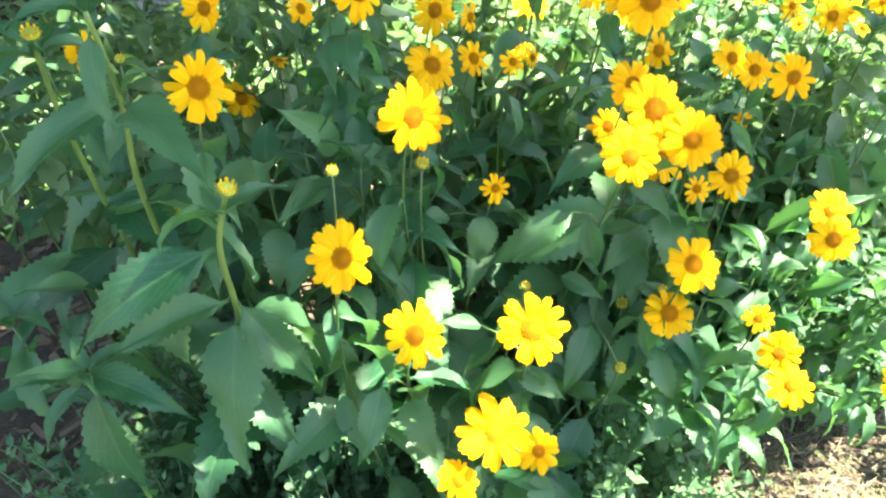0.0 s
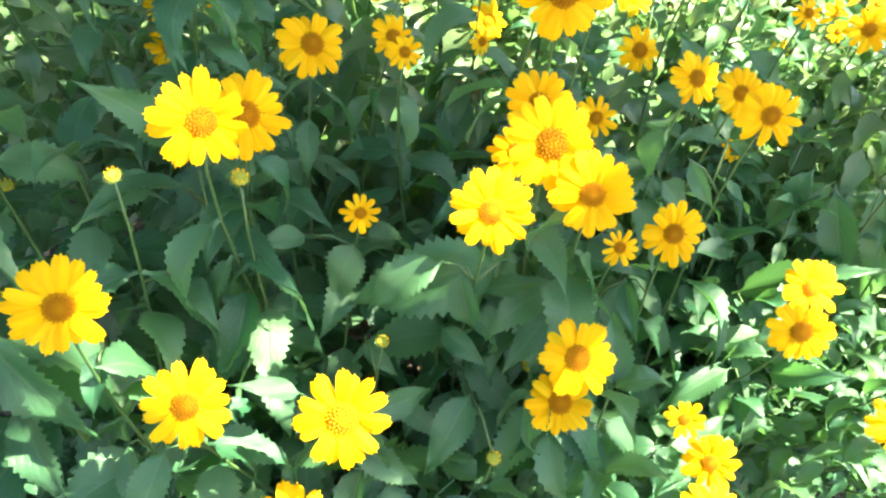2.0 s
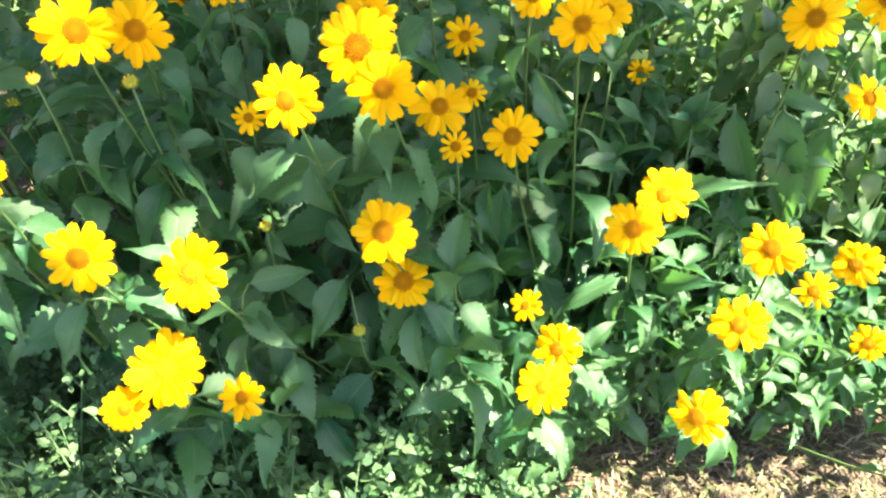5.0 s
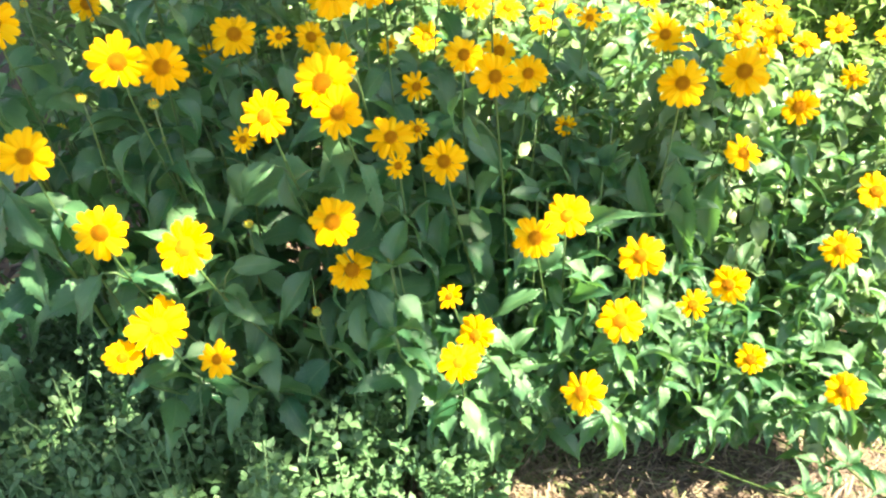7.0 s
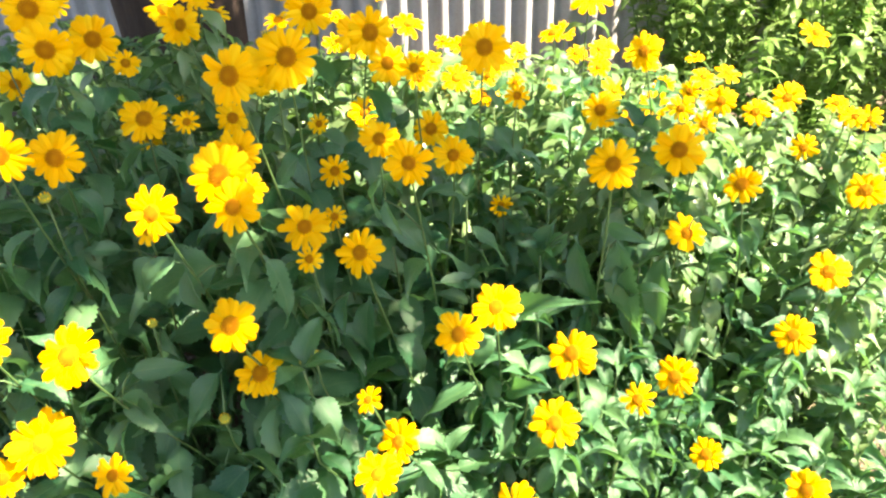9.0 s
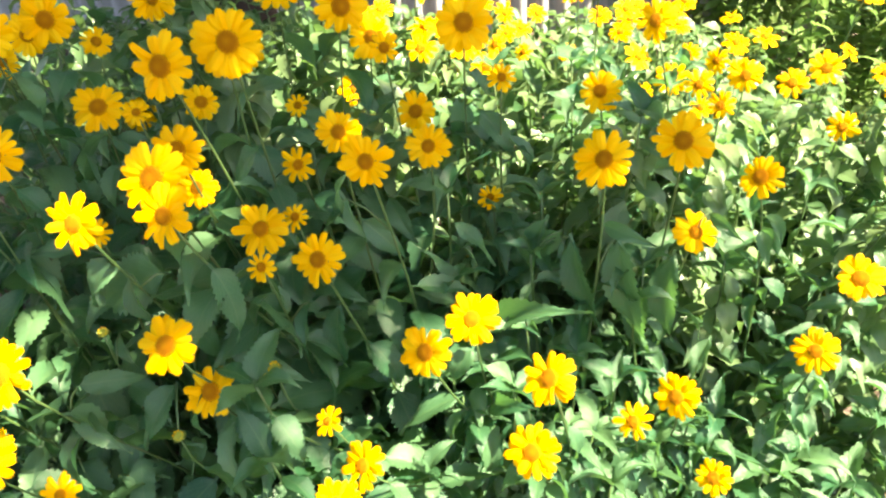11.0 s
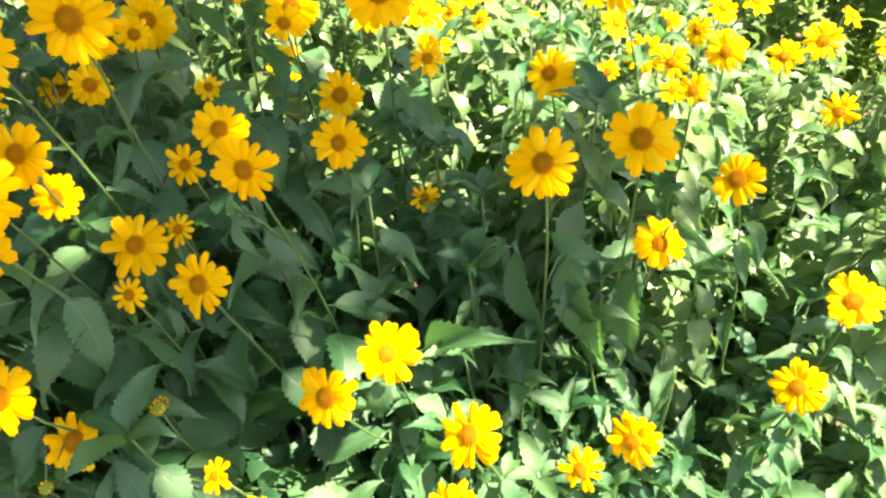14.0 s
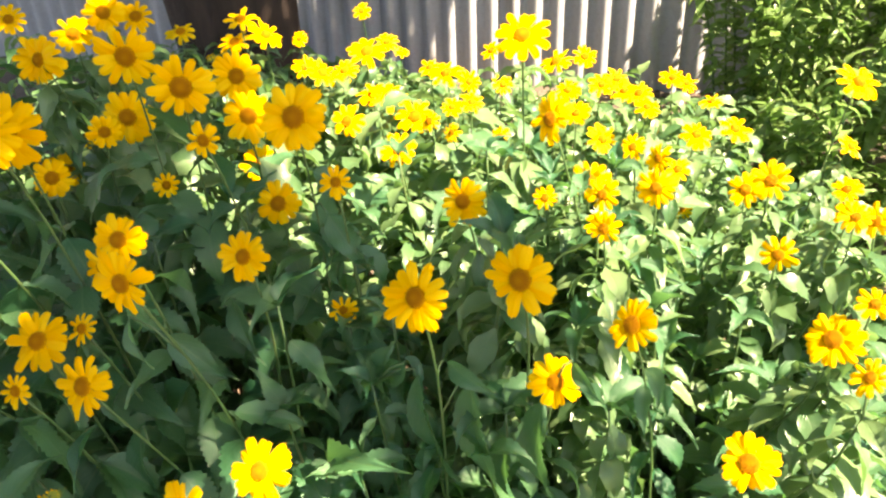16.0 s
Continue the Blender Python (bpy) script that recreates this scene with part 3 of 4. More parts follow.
bloom(0.830, 0.925, 0.562, 0.050)
bloom(0.688, 0.980, 0.656, 0.052)
bloom(0.746, 1.013, 0.718, 0.050)
bloom(0.665, 0.945, 0.781, 0.060)
bloom(0.595, 0.890, 0.776, 0.059)
bloom(0.436, 0.989, 0.660, 0.032)
bloom(0.335, 0.815, 0.808, 0.046)
bloom(0.389, 0.771, 0.801, 0.054)
bloom(0.398, 0.896, 0.765, 0.051)
bloom(0.260, 0.840, 0.750, 0.042)
bloom(0.864, 0.990, 0.622, 0.051)
bloom(-0.006, 0.825, 0.800, 0.063)
bloom(0.085, 0.796, 0.813, 0.031)
bloom(-0.211, 0.626, 0.850, 0.064)
bloom(-0.076, 0.506, 0.745, 0.061)
bloom(0.064, 0.712, 0.699, 0.034)
bloom(0.247, 0.780, 0.906, 0.066)
bloom(0.336, 0.931, 0.862, 0.036)
bloom(0.415, 0.975, 0.882, 0.066)
bloom(0.460, 0.971, 0.824, 0.033)
bloom(0.315, 1.041, 0.744, 0.053)
bloom(0.556, 1.050, 0.789, 0.052)
bloom(0.657, 1.194, 0.756, 0.042)
bloom(0.691, 1.091, 0.768, 0.034)
bloom(0.504, 1.689, 0.635, 0.061)
bloom(0.816, 1.350, 0.740, 0.048)
bloom(0.780, 1.444, 0.684, 0.048)
bloom(0.730, 1.647, 0.698, 0.052)
bloom(0.843, 1.261, 0.689, 0.042)
bloom(0.045, 0.944, 0.768, 0.048)
bloom(0.133, 1.036, 0.738, 0.033)
bloom(0.281, 0.789, 0.713, 0.033)
bloom(0.181, 1.571, 0.673, 0.073)
bloom(0.596, 1.185, 0.839, 0.056)
bloom(0.405, 2.170, 0.583, 0.074)
bloom(0.490, 2.462, 0.536, 0.074)
bloom(0.712, 1.208, 0.768, 0.045)
bloom(0.664, 1.650, 0.546, 0.045)
bloom(0.935, 1.133, 0.723, 0.033)
bloom(0.909, 1.117, 0.686, 0.053)
bloom(0.939, 1.051, 0.698, 0.035)
bloom(0.910, 1.302, 0.731, 0.037)
bloom(0.334, 0.744, 0.695, 0.055)
bloom(0.020, 0.468, 0.510, 0.045)
bloom(0.154, 1.005, 0.911, 0.067)
bloom(0.251, 0.990, 0.890, 0.068)
bloom(0.205, 0.821, 0.887, 0.068)
bloom(-0.354, 1.436, 0.846, 0.068)
bloom(-0.233, 1.277, 0.889, 0.067)
bloom(-0.128, 1.081, 0.866, 0.068)
bloom(-0.301, 1.260, 0.853, 0.068)
bloom(-0.722, 1.407, 0.824, 0.067)
bloom(-0.442, 1.614, 0.776, 0.068)
bloom(-0.177, 1.531, 0.834, 0.067)
bloom(-0.128, 1.542, 0.806, 0.067)
bloom(-0.250, 1.579, 0.775, 0.068)
bloom(0.127, 1.195, 0.838, 0.068)
bloom(-0.009, 1.109, 0.788, 0.075)
bloom(-0.525, 1.515, 0.563, 0.068)
bloom(-0.353, 1.208, 0.613, 0.07)
bloom(0.221, 1.111, 0.818, 0.067)
bloom(0.059, 1.609, 0.774, 0.074)
bloom(-0.220, 2.098, 0.668, 0.063)
bloom(-0.112, 1.679, 0.699, 0.072)
bloom(-0.088, 1.727, 0.695, 0.061)
bloom(0.090, 1.573, 0.707, 0.066)
bloom(0.131, 1.568, 0.707, 0.074)
bloom(0.327, 1.286, 0.729, 0.053)
bloom(0.170, 1.380, 0.722, 0.057)
bloom(0.120, 1.806, 0.690, 0.074)
bloom(0.202, 1.752, 0.694, 0.050)
bloom(0.057, 1.844, 0.687, 0.050)
bloom(0.317, 1.939, 0.700, 0.074)
bloom(0.311, 2.144, 0.664, 0.059)
bloom(0.081, 2.110, 0.667, 0.056)
bloom(0.445, 1.854, 0.686, 0.056)
bloom(0.573, 1.710, 0.697, 0.047)
bloom(0.553, 1.989, 0.676, 0.054)
bloom(0.664, 1.809, 0.689, 0.043)
bloom(0.685, 1.573, 0.707, 0.050)
bloom(0.478, 1.613, 0.704, 0.048)
bloom(0.404, 1.773, 0.692, 0.050)
bloom(0.618, 1.462, 0.715, 0.039)
bloom(0.664, 1.425, 0.718, 0.041)
bloom(0.699, 1.388, 0.721, 0.034)
bloom(0.612, 1.289, 0.728, 0.050)
bloom(0.898, 1.410, 0.719, 0.035)
bloom(0.904, 1.319, 0.726, 0.034)
bloom(0.930, 1.313, 0.726, 0.041)
bloom(0.585, 1.204, 0.735, 0.030)
bloom(0.274, 1.546, 0.709, 0.040)
bloom(0.287, 1.444, 0.717, 0.037)
bloom(0.289, 1.593, 0.706, 0.047)
bloom(0.273, 1.760, 0.693, 0.045)
bloom(0.424, 1.423, 0.718, 0.034)
bloom(-0.107, 1.988, 0.676, 0.039)
bloom(0.454, 1.922, 0.681, 0.060)
bloom(0.530, 1.814, 0.689, 0.053)
bloom(-0.184, 1.712, 0.697, 0.057)
bloom(0.352, 1.402, 0.720, 0.031)
bloom(0.665, 1.159, 0.738, 0.031)
bloom(0.487, 1.357, 0.887, 0.073)
bloom(0.887, 1.741, 0.765, 0.070)
bloom(0.900, 1.914, 0.602, 0.048)
bloom(-0.560, 1.115, 0.730, 0.065)
bloom(-0.077, 0.765, 0.900, 0.065)
bloom(-0.106, 0.873, 0.888, 0.065)
bloom(-0.103, 0.781, 0.944, 0.065)
bloom(-0.190, 1.013, 0.817, 0.045)
bloom(-0.117, 1.072, 0.868, 0.065)
bloom(0.042, 1.032, 0.798, 0.045)
bloom(-0.320, 1.004, 0.822, 0.067)
bloom(0.215, 0.673, 0.806, 0.066)
bloom(0.247, 0.644, 0.786, 0.058)
bloom(0.203, 0.724, 0.812, 0.055)
bloom(0.189, 0.752, 0.754, 0.045)
bloom(0.210, 0.724, 0.897, 0.062)

bloom(-0.280, 1.223, 0.676, 0.035)
bloom(0.126, 1.213, 0.701, 0.055)
bloom(-0.137, 1.649, 0.775, 0.035)
bloom(-0.129, 1.866, 0.793, 0.045)

# large leaves: base, tip, width to length, how far they hang
big_leaf(-0.314, 0.488, 0.634, -0.207, 0.450, 0.612, 0.32, 0)
big_leaf(-0.313, 0.488, 0.621, -0.294, 0.500, 0.458, 0.34, 0)
big_leaf(-0.323, 0.488, 0.621, -0.351, 0.450, 0.573, 0.32, 0)
big_leaf(-0.315, 0.488, 0.638, -0.355, 0.440, 0.671, 0.30, 0)
big_leaf(-0.315, 0.488, 0.631, -0.352, 0.464, 0.633, 0.28, 0)
big_leaf(-0.182, 0.508, 0.754, -0.303, 0.470, 0.672, 0.38, 0)
big_leaf(-0.194, 0.547, 0.671, -0.300, 0.500, 0.637, 0.36, 0)
big_leaf(-0.187, 0.547, 0.669, -0.120, 0.554, 0.553, 0.38, 0)
big_leaf(-0.171, 0.510, 0.761, -0.098, 0.500, 0.753, 0.38, 0)
big_leaf(-0.271, 0.600, 0.848, -0.361, 0.530, 0.779, 0.34, 0)
big_leaf(-0.269, 0.600, 0.845, -0.174, 0.510, 0.803, 0.40, 0)
big_leaf(-0.271, 0.580, 0.915, -0.260, 0.553, 0.837, 0.34, 0)
big_leaf(-0.270, 0.600, 0.853, -0.203, 0.570, 0.888, 0.24, 0)
big_leaf(-0.386, 0.660, 0.603, -0.437, 0.600, 0.638, 0.34, 0)
big_leaf(-0.204, 0.570, 0.566, -0.139, 0.520, 0.486, 0.42, 0)
big_leaf(-0.104, 0.560, 0.543, -0.072, 0.520, 0.476, 0.36, 0)
big_leaf(-0.097, 0.720, 0.699, -0.158, 0.640, 0.696, 0.42, 0)
big_leaf(-0.054, 0.740, 0.709, -0.102, 0.700, 0.760, 0.40, 0)
big_leaf(-0.113, 0.760, 0.721, -0.167, 0.700, 0.801, 0.42, 0)
big_leaf(0.145, 0.660, 0.699, 0.080, 0.670, 0.628, 0.42, 0)
big_leaf(0.157, 0.660, 0.695, 0.175, 0.670, 0.622, 0.40, 0)
big_leaf(0.047, 0.580, 0.611, -0.006, 0.562, 0.629, 0.36, 0)
big_leaf(0.093, 0.600, 0.573, 0.138, 0.660, 0.550, 0.40, 0)
big_leaf(0.078, 0.600, 0.536, 0.143, 0.600, 0.487, 0.40, 0)
big_leaf(0.177, 0.660, 0.554, 0.141, 0.620, 0.472, 0.44, 0)
big_leaf(-0.043, 0.700, 0.678, 0.030, 0.644, 0.655, 0.34, 0)
big_leaf(-0.074, 0.660, 0.650, -0.030, 0.616, 0.627, 0.38, 0)
big_leaf(0.306, 0.760, 0.628, 0.323, 0.713, 0.587, 0.36, 0)
big_leaf(0.140, 0.700, 0.591, 0.191, 0.671, 0.573, 0.44, 0)
big_leaf(-0.054, 0.540, 0.573, -0.080, 0.500, 0.496, 0.42, 0)
big_leaf(-0.099, 0.560, 0.655, -0.101, 0.530, 0.608, 0.42, 0)
big_leaf(0.012, 0.720, 0.662, -0.033, 0.680, 0.668, 0.44, 0)
big_leaf(-0.121, 0.720, 0.709, -0.171, 0.660, 0.685, 0.44, 0)
big_leaf(-0.031, 0.780, 0.669, 0.032, 0.740, 0.654, 0.40, 0)
big_leaf(0.070, 0.690, 0.574, 0.109, 0.670, 0.547, 0.42, 0)
big_leaf(0.547, 0.960, 0.642, 0.599, 0.950, 0.515, 0.42, 1)
big_leaf(0.601, 0.970, 0.645, 0.649, 0.975, 0.487, 0.40, 1)
big_leaf(0.630, 1.000, 0.572, 0.658, 1.000, 0.447, 0.44, 1)
big_leaf(0.585, 0.950, 0.668, 0.657, 0.938, 0.653, 0.36, 1)
big_leaf(0.542, 0.950, 0.653, 0.494, 0.980, 0.582, 0.42, 1)
big_leaf(0.667, 1.010, 0.611, 0.679, 1.020, 0.465, 0.38, 1)
big_leaf(0.520, 0.960, 0.663, 0.498, 0.980, 0.559, 0.40, 1)
big_leaf(0.698, 0.990, 0.678, 0.743, 0.960, 0.662, 0.36, 1)
big_leaf(0.206, 0.930, 0.582, 0.290, 0.960, 0.532, 0.40, 0)
big_leaf(0.240, 0.850, 0.580, 0.341, 0.833, 0.574, 0.38, 0)
big_leaf(0.309, 0.950, 0.665, 0.365, 0.930, 0.600, 0.42, 1)
big_leaf(0.233, 0.720, 0.559, 0.305, 0.733, 0.527, 0.32, 0)
big_leaf(0.314, 0.800, 0.599, 0.315, 0.800, 0.498, 0.46, 1)
big_leaf(0.419, 1.000, 0.774, 0.468, 1.000, 0.711, 0.42, 0)
big_leaf(0.722, 0.920, 0.559, 0.710, 0.873, 0.519, 0.40, 0)
big_leaf(0.410, 0.930, 0.529, 0.348, 0.900, 0.553, 0.34, 0)
big_leaf(0.460, 0.900, 0.518, 0.600, 0.860, 0.606, 0.26, 0)
big_leaf(0.331, 0.840, 0.693, 0.371, 0.870, 0.626, 0.44, 0)
big_leaf(0.196, 0.680, 0.692, 0.052, 0.700, 0.602, 0.44, 0)
big_leaf(0.463, 0.850, 0.472, 0.483, 0.808, 0.433, 0.42, 0)
big_leaf(0.343, 0.800, 0.740, 0.374, 0.790, 0.696, 0.42, 1)
big_leaf(0.195, 0.700, 0.717, 0.305, 0.660, 0.765, 0.40, 0)
big_leaf(0.456, 0.820, 0.476, 0.381, 0.790, 0.412, 0.40, 0)
big_leaf(0.495, 0.820, 0.476, 0.567, 0.780, 0.524, 0.36, 0)

for tip, out, r in list(heads):
    flowering_stem(tip.x, tip.y, tip.z, r * 2)



def tall_stem(points, budding):
    """A stout single stem at the shaded end of the bed, through the points given from the ground up."""
    base = Vector(points[0])
    plant = tagged(new("leafy_stem"), "stout pale green stem with long toothed leaves" + (" and one yellow bud" if budding else ""), "plant", "leafy stems of the bed")
    plant.location = base
    p = [Vector(q) - base for q in points]
    p = [p[0]] + p + [p[-1]]
    line = []
    for k in range(1, len(p) - 2):
        for i in range(6):
            t = i / 6
            line.append(0.5 * (2 * p[k] + (p[k + 1] - p[k - 1]) * t + (2 * p[k - 1] - 5 * p[k] + 4 * p[k + 1] - p[k + 2]) * t * t
                               + (3 * p[k] - p[k - 1] - 3 * p[k + 1] + p[k + 2]) * t ** 3))
    line.append(p[-1])
    n = len(line)
    v, f = tube(line, [0.0040 - 0.0018 * i / n for i in range(n)], 8)
    child("stem", mesh("stem", v, f, STEM_PALE), plant)
    stems.append((plant, [base + q for q in line]))
    leafy(plant, line, 0.14, 0.30, 0.62, 0.10, bed, 6)
    top, up = line[-1], (line[-1] - line[-4]).normalized()
    if budding:
        bud_head(plant, top, up, 0.020)
    for k in range(4):
        ob = new("leaf", NARROW[bed.randrange(6)])
        ob.parent = plant
        ob.matrix_basis = Matrix.Translation(top - up * (0.03 if budding else 0.004)) @ pose(0, 0, 0, 0, 0, 40 + 90 * k) @ pose(0, 0, 0, 30 - 20 * (k % 2), 0, 0) @ Matrix.Scale(0.045 + 0.02 * (k % 2), 4)


tall_stem([(-0.16, 0.74, 0), (-0.20, 0.66, 0.30), (-0.20, 0.60, 0.539), (-0.189, 0.547, 0.672), (-0.177, 0.508, 0.757), (-0.157, 0.495, 0.817)], True)
tall_stem([(-0.27, 0.80, 0), (-0.31, 0.74, 0.35), (-0.306, 0.68, 0.644), (-0.285, 0.619, 0.767), (-0.271, 0.60, 0.848), (-0.266, 0.57, 0.934)], False)
tall_stem([(-0.36, 0.86, 0), (-0.385, 0.80, 0.32), (-0.379, 0.75, 0.582), (-0.374, 0.70, 0.726), (-0.364, 0.66, 0.82), (-0.343, 0.62, 0.902)], True)
tall_stem([(-0.34, 0.62, 0), (-0.335, 0.56, 0.30), (-0.322, 0.51, 0.52), (-0.314, 0.488, 0.636)], False)


bud(-0.359, 0.805, 0.818, 0.015)
bud(-0.326, 0.775, 0.634, 0.020)
bud(0.285, 0.698, 0.571, 0.018)
bud(-0.098, 0.624, 0.767, 0.015)
bud(-0.013, 0.651, 0.760, 0.017)
bud(0.204, 0.617, 0.519, 0.016)
bud(0.230, 0.739, 0.517, 0.019)
bud(-0.184, 1.164, 0.707, 0.024)
bud(-0.235, 1.496, 0.761, 0.024)
bud(0.096, 0.652, 0.609, 0.014)
bud(0.269, 0.715, 0.555, 0.018)

sprout(-0.478, 0.857, 0.809, 0.155, 0.085)
sprout(-0.453, 0.601, 0.599, 0.155, 0.085)
sprout(-0.181, 0.695, 0.732)
sprout(-0.085, 0.726, 0.724)
sprout(0.296, 0.652, 0.590)
sprout(0.634, 0.986, 0.592)
sprout(0.484, 0.865, 0.497)
sprout(0.304, 0.638, 0.495)
sprout(0.130, 0.765, 0.521)
sprout(0.297, 1.238, 0.648)


def far_sprout(heap, tip):
    """A leafy stem deep in the bed, added to the joined foliage there."""
    base = root(tip.x, tip.y)
    line = stem_line(base, tip, Vector((0, -0.3, 1)))
    v, f = tube(line, [0.0027 - 0.0014 * i / 11 for i in range(12)], 5)
    heap.add(np.array([tuple(p) for p in v]), f, np.full((len(v), 2), 0.3))
    turn, t = bed.uniform(0, 360), 3.0
    while t < 11:
        i = int(t)
        p = line[i].lerp(line[i + 1], t - i)
        for side in (0, 180):
            m = np.array(pose(0, 0, 0, 0, 0, turn + side + bed.uniform(-25, 25)) @ pose(0, 0, 0, bed.uniform(-50, 10), bed.uniform(-25, 25), 0))[:3, :3]
            lv, lf, lu = FAR[bed.randrange(8)]
            heap.add(lv @ (m * bed.uniform(0.06, 0.10)).T + np.array(p), lf, lu)
        turn += 90 + bed.uniform(-15, 15)
        t += bed.uniform(0.4, 0.65)


def fill_bed():
    """Leafy stems between the flowers, on a loose grid; those far in are joined."""
    heap = Heap()
    for row in range(17):
        y = 0.78 + row * 0.155
        for col in range(22):
            x = -1.81 + col * 0.16 + (row % 2) * 0.08
            x, yy = x + bed.uniform(-0.06, 0.06), y + bed.uniform(-0.06, 0.06)
            if yy < edge(x):
                continue
            if x > 1.15 + 0.6 * max(0.0, yy - 1.2) or (x > 0.95 and yy < 1.1) or x < -0.35 - 0.9 * (yy - 0.6):
                continue
            top = canopy(x, yy) + bed.uniform(-0.16 if yy < 1.6 else -0.08, 0.06)
            if yy > 3.2 or top < 0.2:
                continue
            if yy > 1.45:
                far_sprout(heap, Vector((x, yy - 0.05, top)))
            else:
                sprout(x, yy - 0.05, top, 0.10 if yy < 1.3 else 0.072, 0.06)
    tagged(new("back_foliage", heap.mesh("back_foliage", LEAF_FAR)), "dense green leafy stems deep in the flower bed", "foliage", kind="stuff")


fill_bed()


def fill_open_end():
    """Short slender leafy stems crowding the sunny end of the bed."""
    for i in range(120):
        x, y = bed.uniform(0.42, 1.06), bed.uniform(0.74, 1.45)
        if y < edge(x) - 0.2:
            continue
        sprout(x, y, canopy(x, y) + bed.uniform(-0.20, 0.02), 0.085, 0.05)


fill_open_end()


def fill_front():
    """Low leafy shoots along the bed's front edge."""
    for i in range(22):
        x = 0.28 + 0.034 * i + bed.uniform(-0.02, 0.02)
        y = edge(x) - bed.uniform(0.0, 0.10)
        sprout(x, y, bed.uniform(0.22, 0.36), 0.10 if x < 0.5 else 0.12, 0.05)


fill_front()


def hang_large_leaves():
    """Each large leaf joins the nearest stem by a short stalk, or gets a stem of its own."""
    for k, (a, b, width, hang) in enumerate(broad):
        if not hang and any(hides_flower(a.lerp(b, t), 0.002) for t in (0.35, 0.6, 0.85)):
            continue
        near = min(((a - q).length + 2 * max(0.0, q.z - a.z), i, j) for i, (plant, line) in enumerate(stems) for j, q in enumerate(line))
        if near[0] > 0.07:
            base = root(a.x, a.y)
            plant = tagged(new("leafy_stem"), "green stem with large drooping toothed leaves", "plant", "leafy stems of the bed")
            plant.location = base
            line = stem_line(Vector((0, 0, 0)), a - base, Vector((0, -0.3, 1)))
            stems.append((plant, [base + q for q in line]))
            v, f = tube(line, [0.0028 - 0.0012 * i / 11 for i in range(12)], 6)
            child("stem", mesh("stem", v, f, STEM), plant)
        else:
            plant, line = stems[near[1]]
            q = line[near[2]]
            if near[0] > 0.004:
                o = plant.location
                v, f = tube([q - o, (q * 0.45 + a * 0.55) - o + Vector((0, 0, 0.006)), a - o + (b - a) * 0.03], (0.0013, 0.0012, 0.0011), 5)
                child("leaf_stalk", mesh("leaf_stalk", v, f, STEM), plant)
        along = (b - a).normalized()
        side = Vector((-0.25, -0.85, 0.35)) if hang else Vector((-0.05, -0.60, 0.75))
        side = side + Vector((bed.uniform(-0.45, 0.45), bed.uniform(-0.2, 0.2), bed.uniform(-0.2, 0.2))) * (0.7 if hang else 1.0)
        up = (side - along * side.dot(along)).normalized()
        across = along.cross(up)
        size = (b - a).length
        m = Matrix((across * size * width / (0.50 if hang else 0.43), along * size, up * size)).transposed().to_4x4()
        m.translation = a - plant.location
        ob = new("leaf", LARGE[k % 7])
        ob.parent = plant
        ob.matrix_basis = m


hang_large_leaves()


# ---- low weeds at the foot of the bed ----
def make_weeds():
    r, heap = random.Random(4), Heap()
    for i in range(1250):
        x = r.uniform(-0.62, 0.40)
        y = r.uniform(0.14, 0.92)
        if x < -0.36 and r.random() < (-0.36 - x) / 0.2:
            continue
        if x > 0.10 and y < 0.66:
            if r.random() < (x - 0.10) / 0.3:
                continue
        h = r.uniform(0.22, 0.42) if y < 0.5 else r.uniform(0.28, 0.54) * (0.75 + 0.25 * noise.noise((x * 4, y * 4, 1)))
        lean = Vector((r.gauss(0, 0.2), r.gauss(-0.08, 0.2), 1)) * h
        base = Vector((x, y, 0))
        tv, tf = tube([base, base + lean * 0.5, base + lean], (0.0016, 0.0013, 0.0008), 4)
        heap.add(np.array([tuple(p) for p in tv]), tf, np.full((len(tv), 2), 0.4))
        leaves = r.randint(18, 30)
        for j in range(leaves):
            t = 0.25 + 0.78 * j / leaves
            top = t > 0.72
            size = r.uniform(0.012, 0.021) if top else r.uniform(0.018, 0.034)
            sv, sf, su = ROUND[r.randrange(5)]
            m = np.array(pose(0, 0, 0, 0, 0, j * 137.5) @ pose(0, 0.004, 0, r.uniform(-10, 45), r.uniform(-20, 20), 0))[:3, :3] * size
            off = Vector((r.gauss(0, 0.006), r.gauss(0, 0.006), r.gauss(0, 0.006))) * (1 if top else 0.3)
            heap.add(sv @ m.T + np.array(base + lean * t + off), sf, su)
    tagged(new("weeds", heap.mesh("weeds", WEED)), "pale green small-leaved weeds at the foot of the bed", "weeds", kind="stuff")


make_weeds()


# ---- dry grass clippings and litter ----
def strands(name, count, area, length, width, material, label, category, seed, rise=0.012):
    r, heap = random.Random(seed), Heap()
    for i in range(count):
        x, y = area(r)
        a, ln, w = r.uniform(0, math.tau), r.uniform(*length), r.uniform(*width)
        bend, tip = r.uniform(-0.5, 0.5), r.uniform(-0.2, 0.45)
        z = ground_height(x, y) + r.uniform(0.001, rise)
        v = []
        for k in range(3):
            t = k / 2
            b = a + bend * t
            px, py, pz = x + math.cos(b) * ln * t, y + math.sin(b) * ln * t, z + tip * ln * t * t + 0.002
            nx, ny = -math.sin(b) * w / 2, math.cos(b) * w / 2
            v += [(px - nx, py - ny, max(pz, 0.002)), (px + nx, py + ny, max(pz + w * 0.4, 0.003))]
        heap.add(np.array(v), [(0, 1, 3, 2), (2, 3, 5, 4)], np.full((6, 2), 0.5))
    tagged(new(name, heap.mesh(name, material, False)), label, category, kind="stuff")


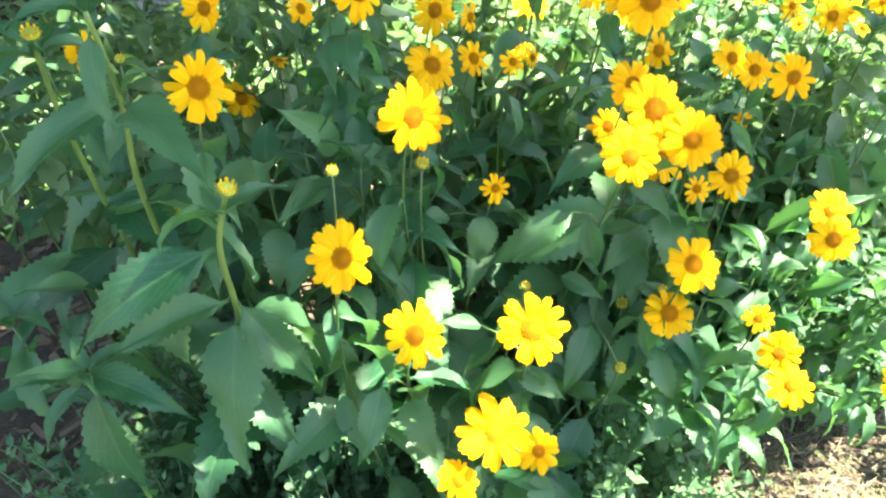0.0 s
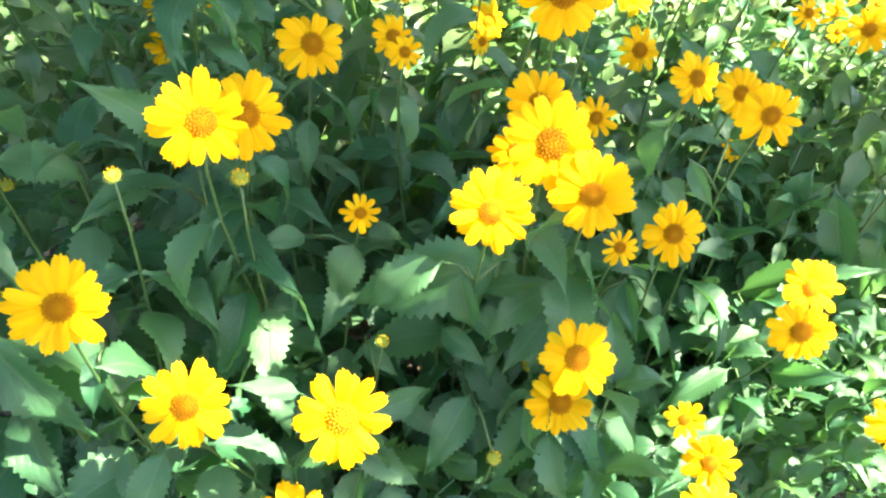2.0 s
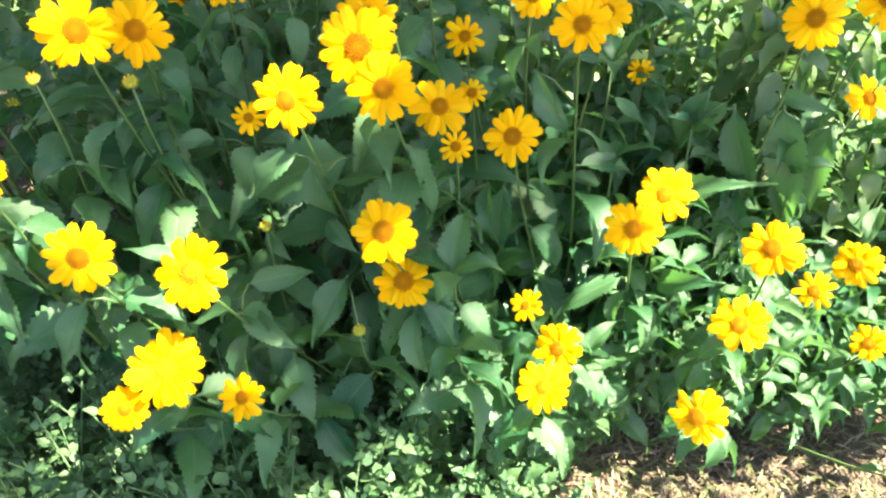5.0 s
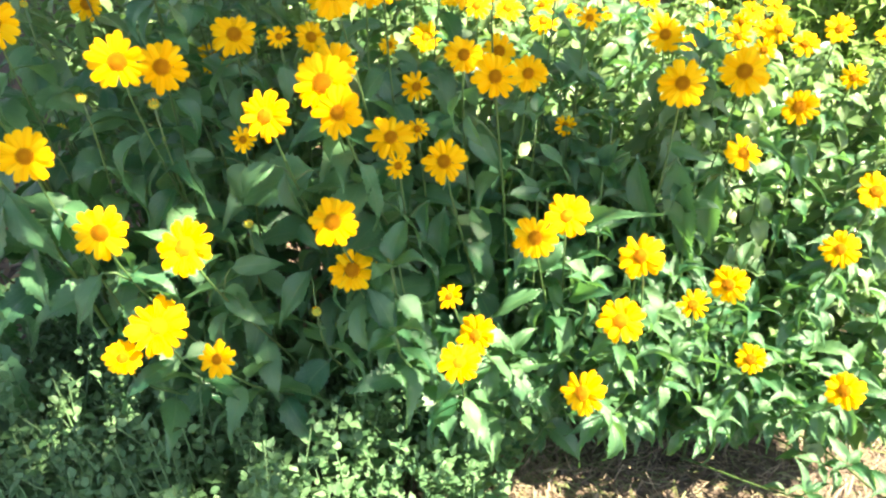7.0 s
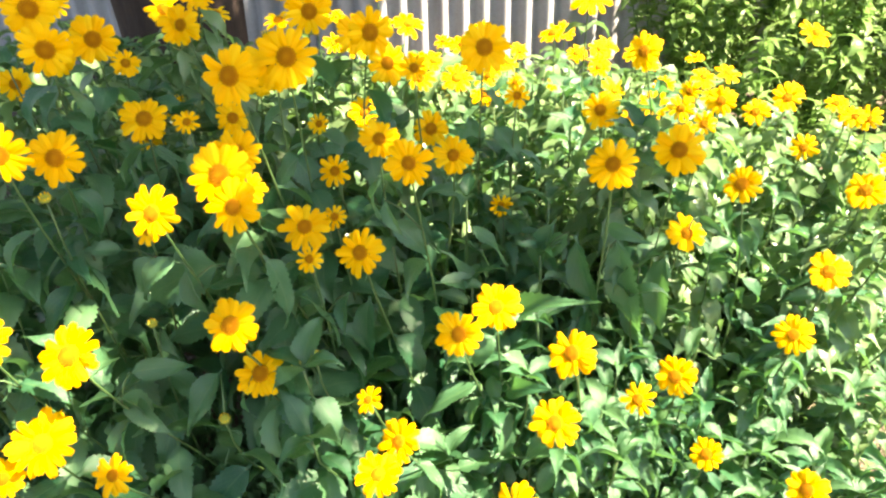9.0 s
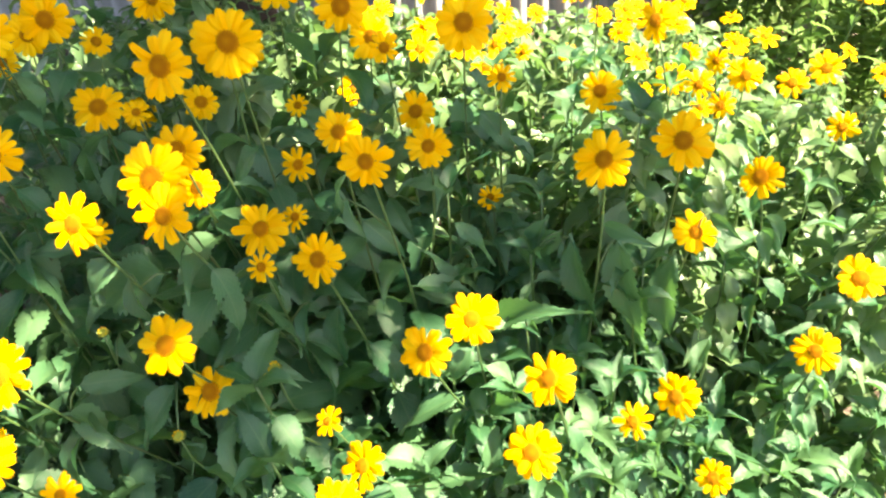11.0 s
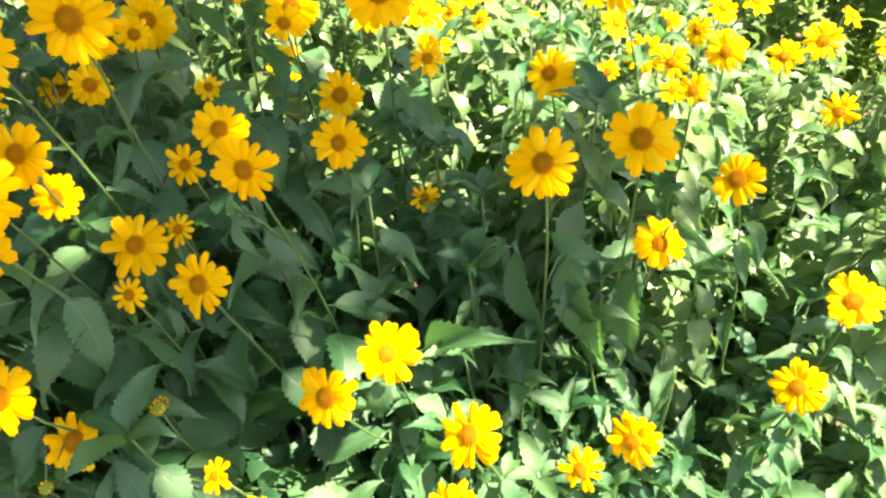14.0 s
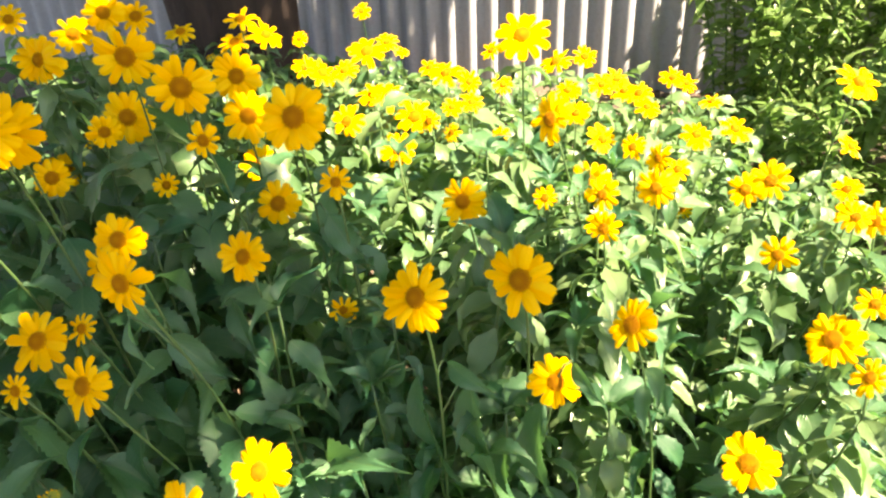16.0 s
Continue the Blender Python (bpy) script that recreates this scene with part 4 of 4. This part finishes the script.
def front_area(r):
    x = r.uniform(0.05, 1.9)
    y = r.uniform(0.55, 1.15 + 1.6 * max(0, x - 0.55))
    return x, y


def left_area(r):
    return r.uniform(-1.6, 0.2), r.uniform(0.3, 2.2)


strands("dry_grass", 24000, front_area, (0.012, 0.055), (0.0010, 0.0026), STRAW, "tan dry grass clippings lying on the soil", "dry grass", 8)
strands("leaf_litter", 2600, left_area, (0.02, 0.11), (0.004, 0.018), DEAD, "brown dead leaves and stalks on the soil", "leaf litter", 9, 0.03)


# ---- shrubs at the back ----
def shrub(x, y, h, r0, stems, seed, label):
    r = random.Random(seed)
    plant = tagged(new("shrub"), label, "shrub")
    plant.location = (x, y, 0)
    heap = Heap()
    for s in range(stems):
        a, d = r.uniform(0, math.tau), r0 * math.sqrt(r.random())
        base = Vector((math.cos(a) * d * 0.5, math.sin(a) * d * 0.5, 0))
        tip = Vector((math.cos(a) * d, math.sin(a) * d, h * r.uniform(0.65, 1.0)))
        line = bezier(base, base + Vector((0, 0, h * 0.4)), tip - Vector((0, 0, h * 0.25)), tip, 7)
        v, f = tube(line, [0.005 - 0.003 * i / 6 for i in range(7)], 5)
        child("stem", mesh("stem", v, f, STEM), plant)
        n = int(h * 115)
        for j in range(n):
            t = (0.08 + 0.92 * j / n) * 6
            i = min(int(t), 5)
            p = line[i].lerp(line[i + 1], t - i)
            sv, sf, su = SMALL[r.randrange(6)]
            m = np.array(pose(0, 0, 0, 0, 0, j * 90 + r.uniform(-30, 30)) @ pose(0, 0, 0, r.uniform(-55, 35), r.uniform(-35, 35), 0))[:3, :3] * r.uniform(0.05, 0.10)
            heap.add(sv @ m.T + np.array(p), sf, su)
    tagged(child("foliage", heap.mesh("foliage", LEAF_BACK), plant), kind="stuff")


shrub(0.62, 3.40, 1.25, 0.46, 22, 1, "leafy green shrub with narrow leaves beside the fence")
shrub(1.25, 3.20, 1.05, 0.52, 22, 2, "leafy green shrub with narrow leaves beside the fence")
shrub(1.90, 3.45, 0.95, 0.54, 22, 3, "leafy green shrub with narrow leaves beside the fence")
shrub(1.45, 2.55, 0.85, 0.30, 12, 4, "low leafy green shrub behind the flower bed")
shrub(1.00, 4.00, 1.30, 0.50, 16, 11, "leafy green shrub with narrow leaves against the fence")
shrub(1.75, 4.10, 1.20, 0.55, 16, 12, "leafy green shrub with narrow leaves against the fence")
shrub(2.35, 3.3, 0.85, 0.42, 14, 6, "leafy green shrub with narrow leaves beside the fence")


shrub(1.25, 2.05, 0.55, 0.30, 12, 7, "low leafy green shrub behind the flower bed")
shrub(0.92, 2.75, 0.60, 0.30, 12, 8, "low leafy green shrub behind the flower bed")
shrub(1.75, 2.25, 0.60, 0.32, 12, 9, "low leafy green shrub behind the flower bed")


def strap_clump(x, y, count, seed):
    r = random.Random(seed)
    plant = tagged(new("strap_leaf_clump"), "clump of long narrow pale green leaves", "plant")
    plant.location = (x, y, 0)
    for i in range(count):
        a, ln = r.uniform(0, math.tau), r.uniform(0.35, 0.6)
        v, u = [], []
        for k in range(9):
            t = k / 8
            w = 0.009 * math.sin(math.pi * (0.12 + 0.86 * t)) + 0.001
            o, z = ln * 0.55 * t ** 1.3, ln * (t - 0.42 * t ** 3)
            for s in (-1, 0, 1):
                v.append((math.cos(a) * o - math.sin(a) * w * s, math.sin(a) * o + math.cos(a) * w * s, z - 0.004 * (s == 0)))
                u.append((0.5 + 0.5 * s, t))
        child("leaf", mesh("leaf", v, grid_faces(9, 3), LEAF_BACK, u), plant)


strap_clump(0.62, 2.45, 16, 1)
strap_clump(0.95, 2.25, 14, 2)
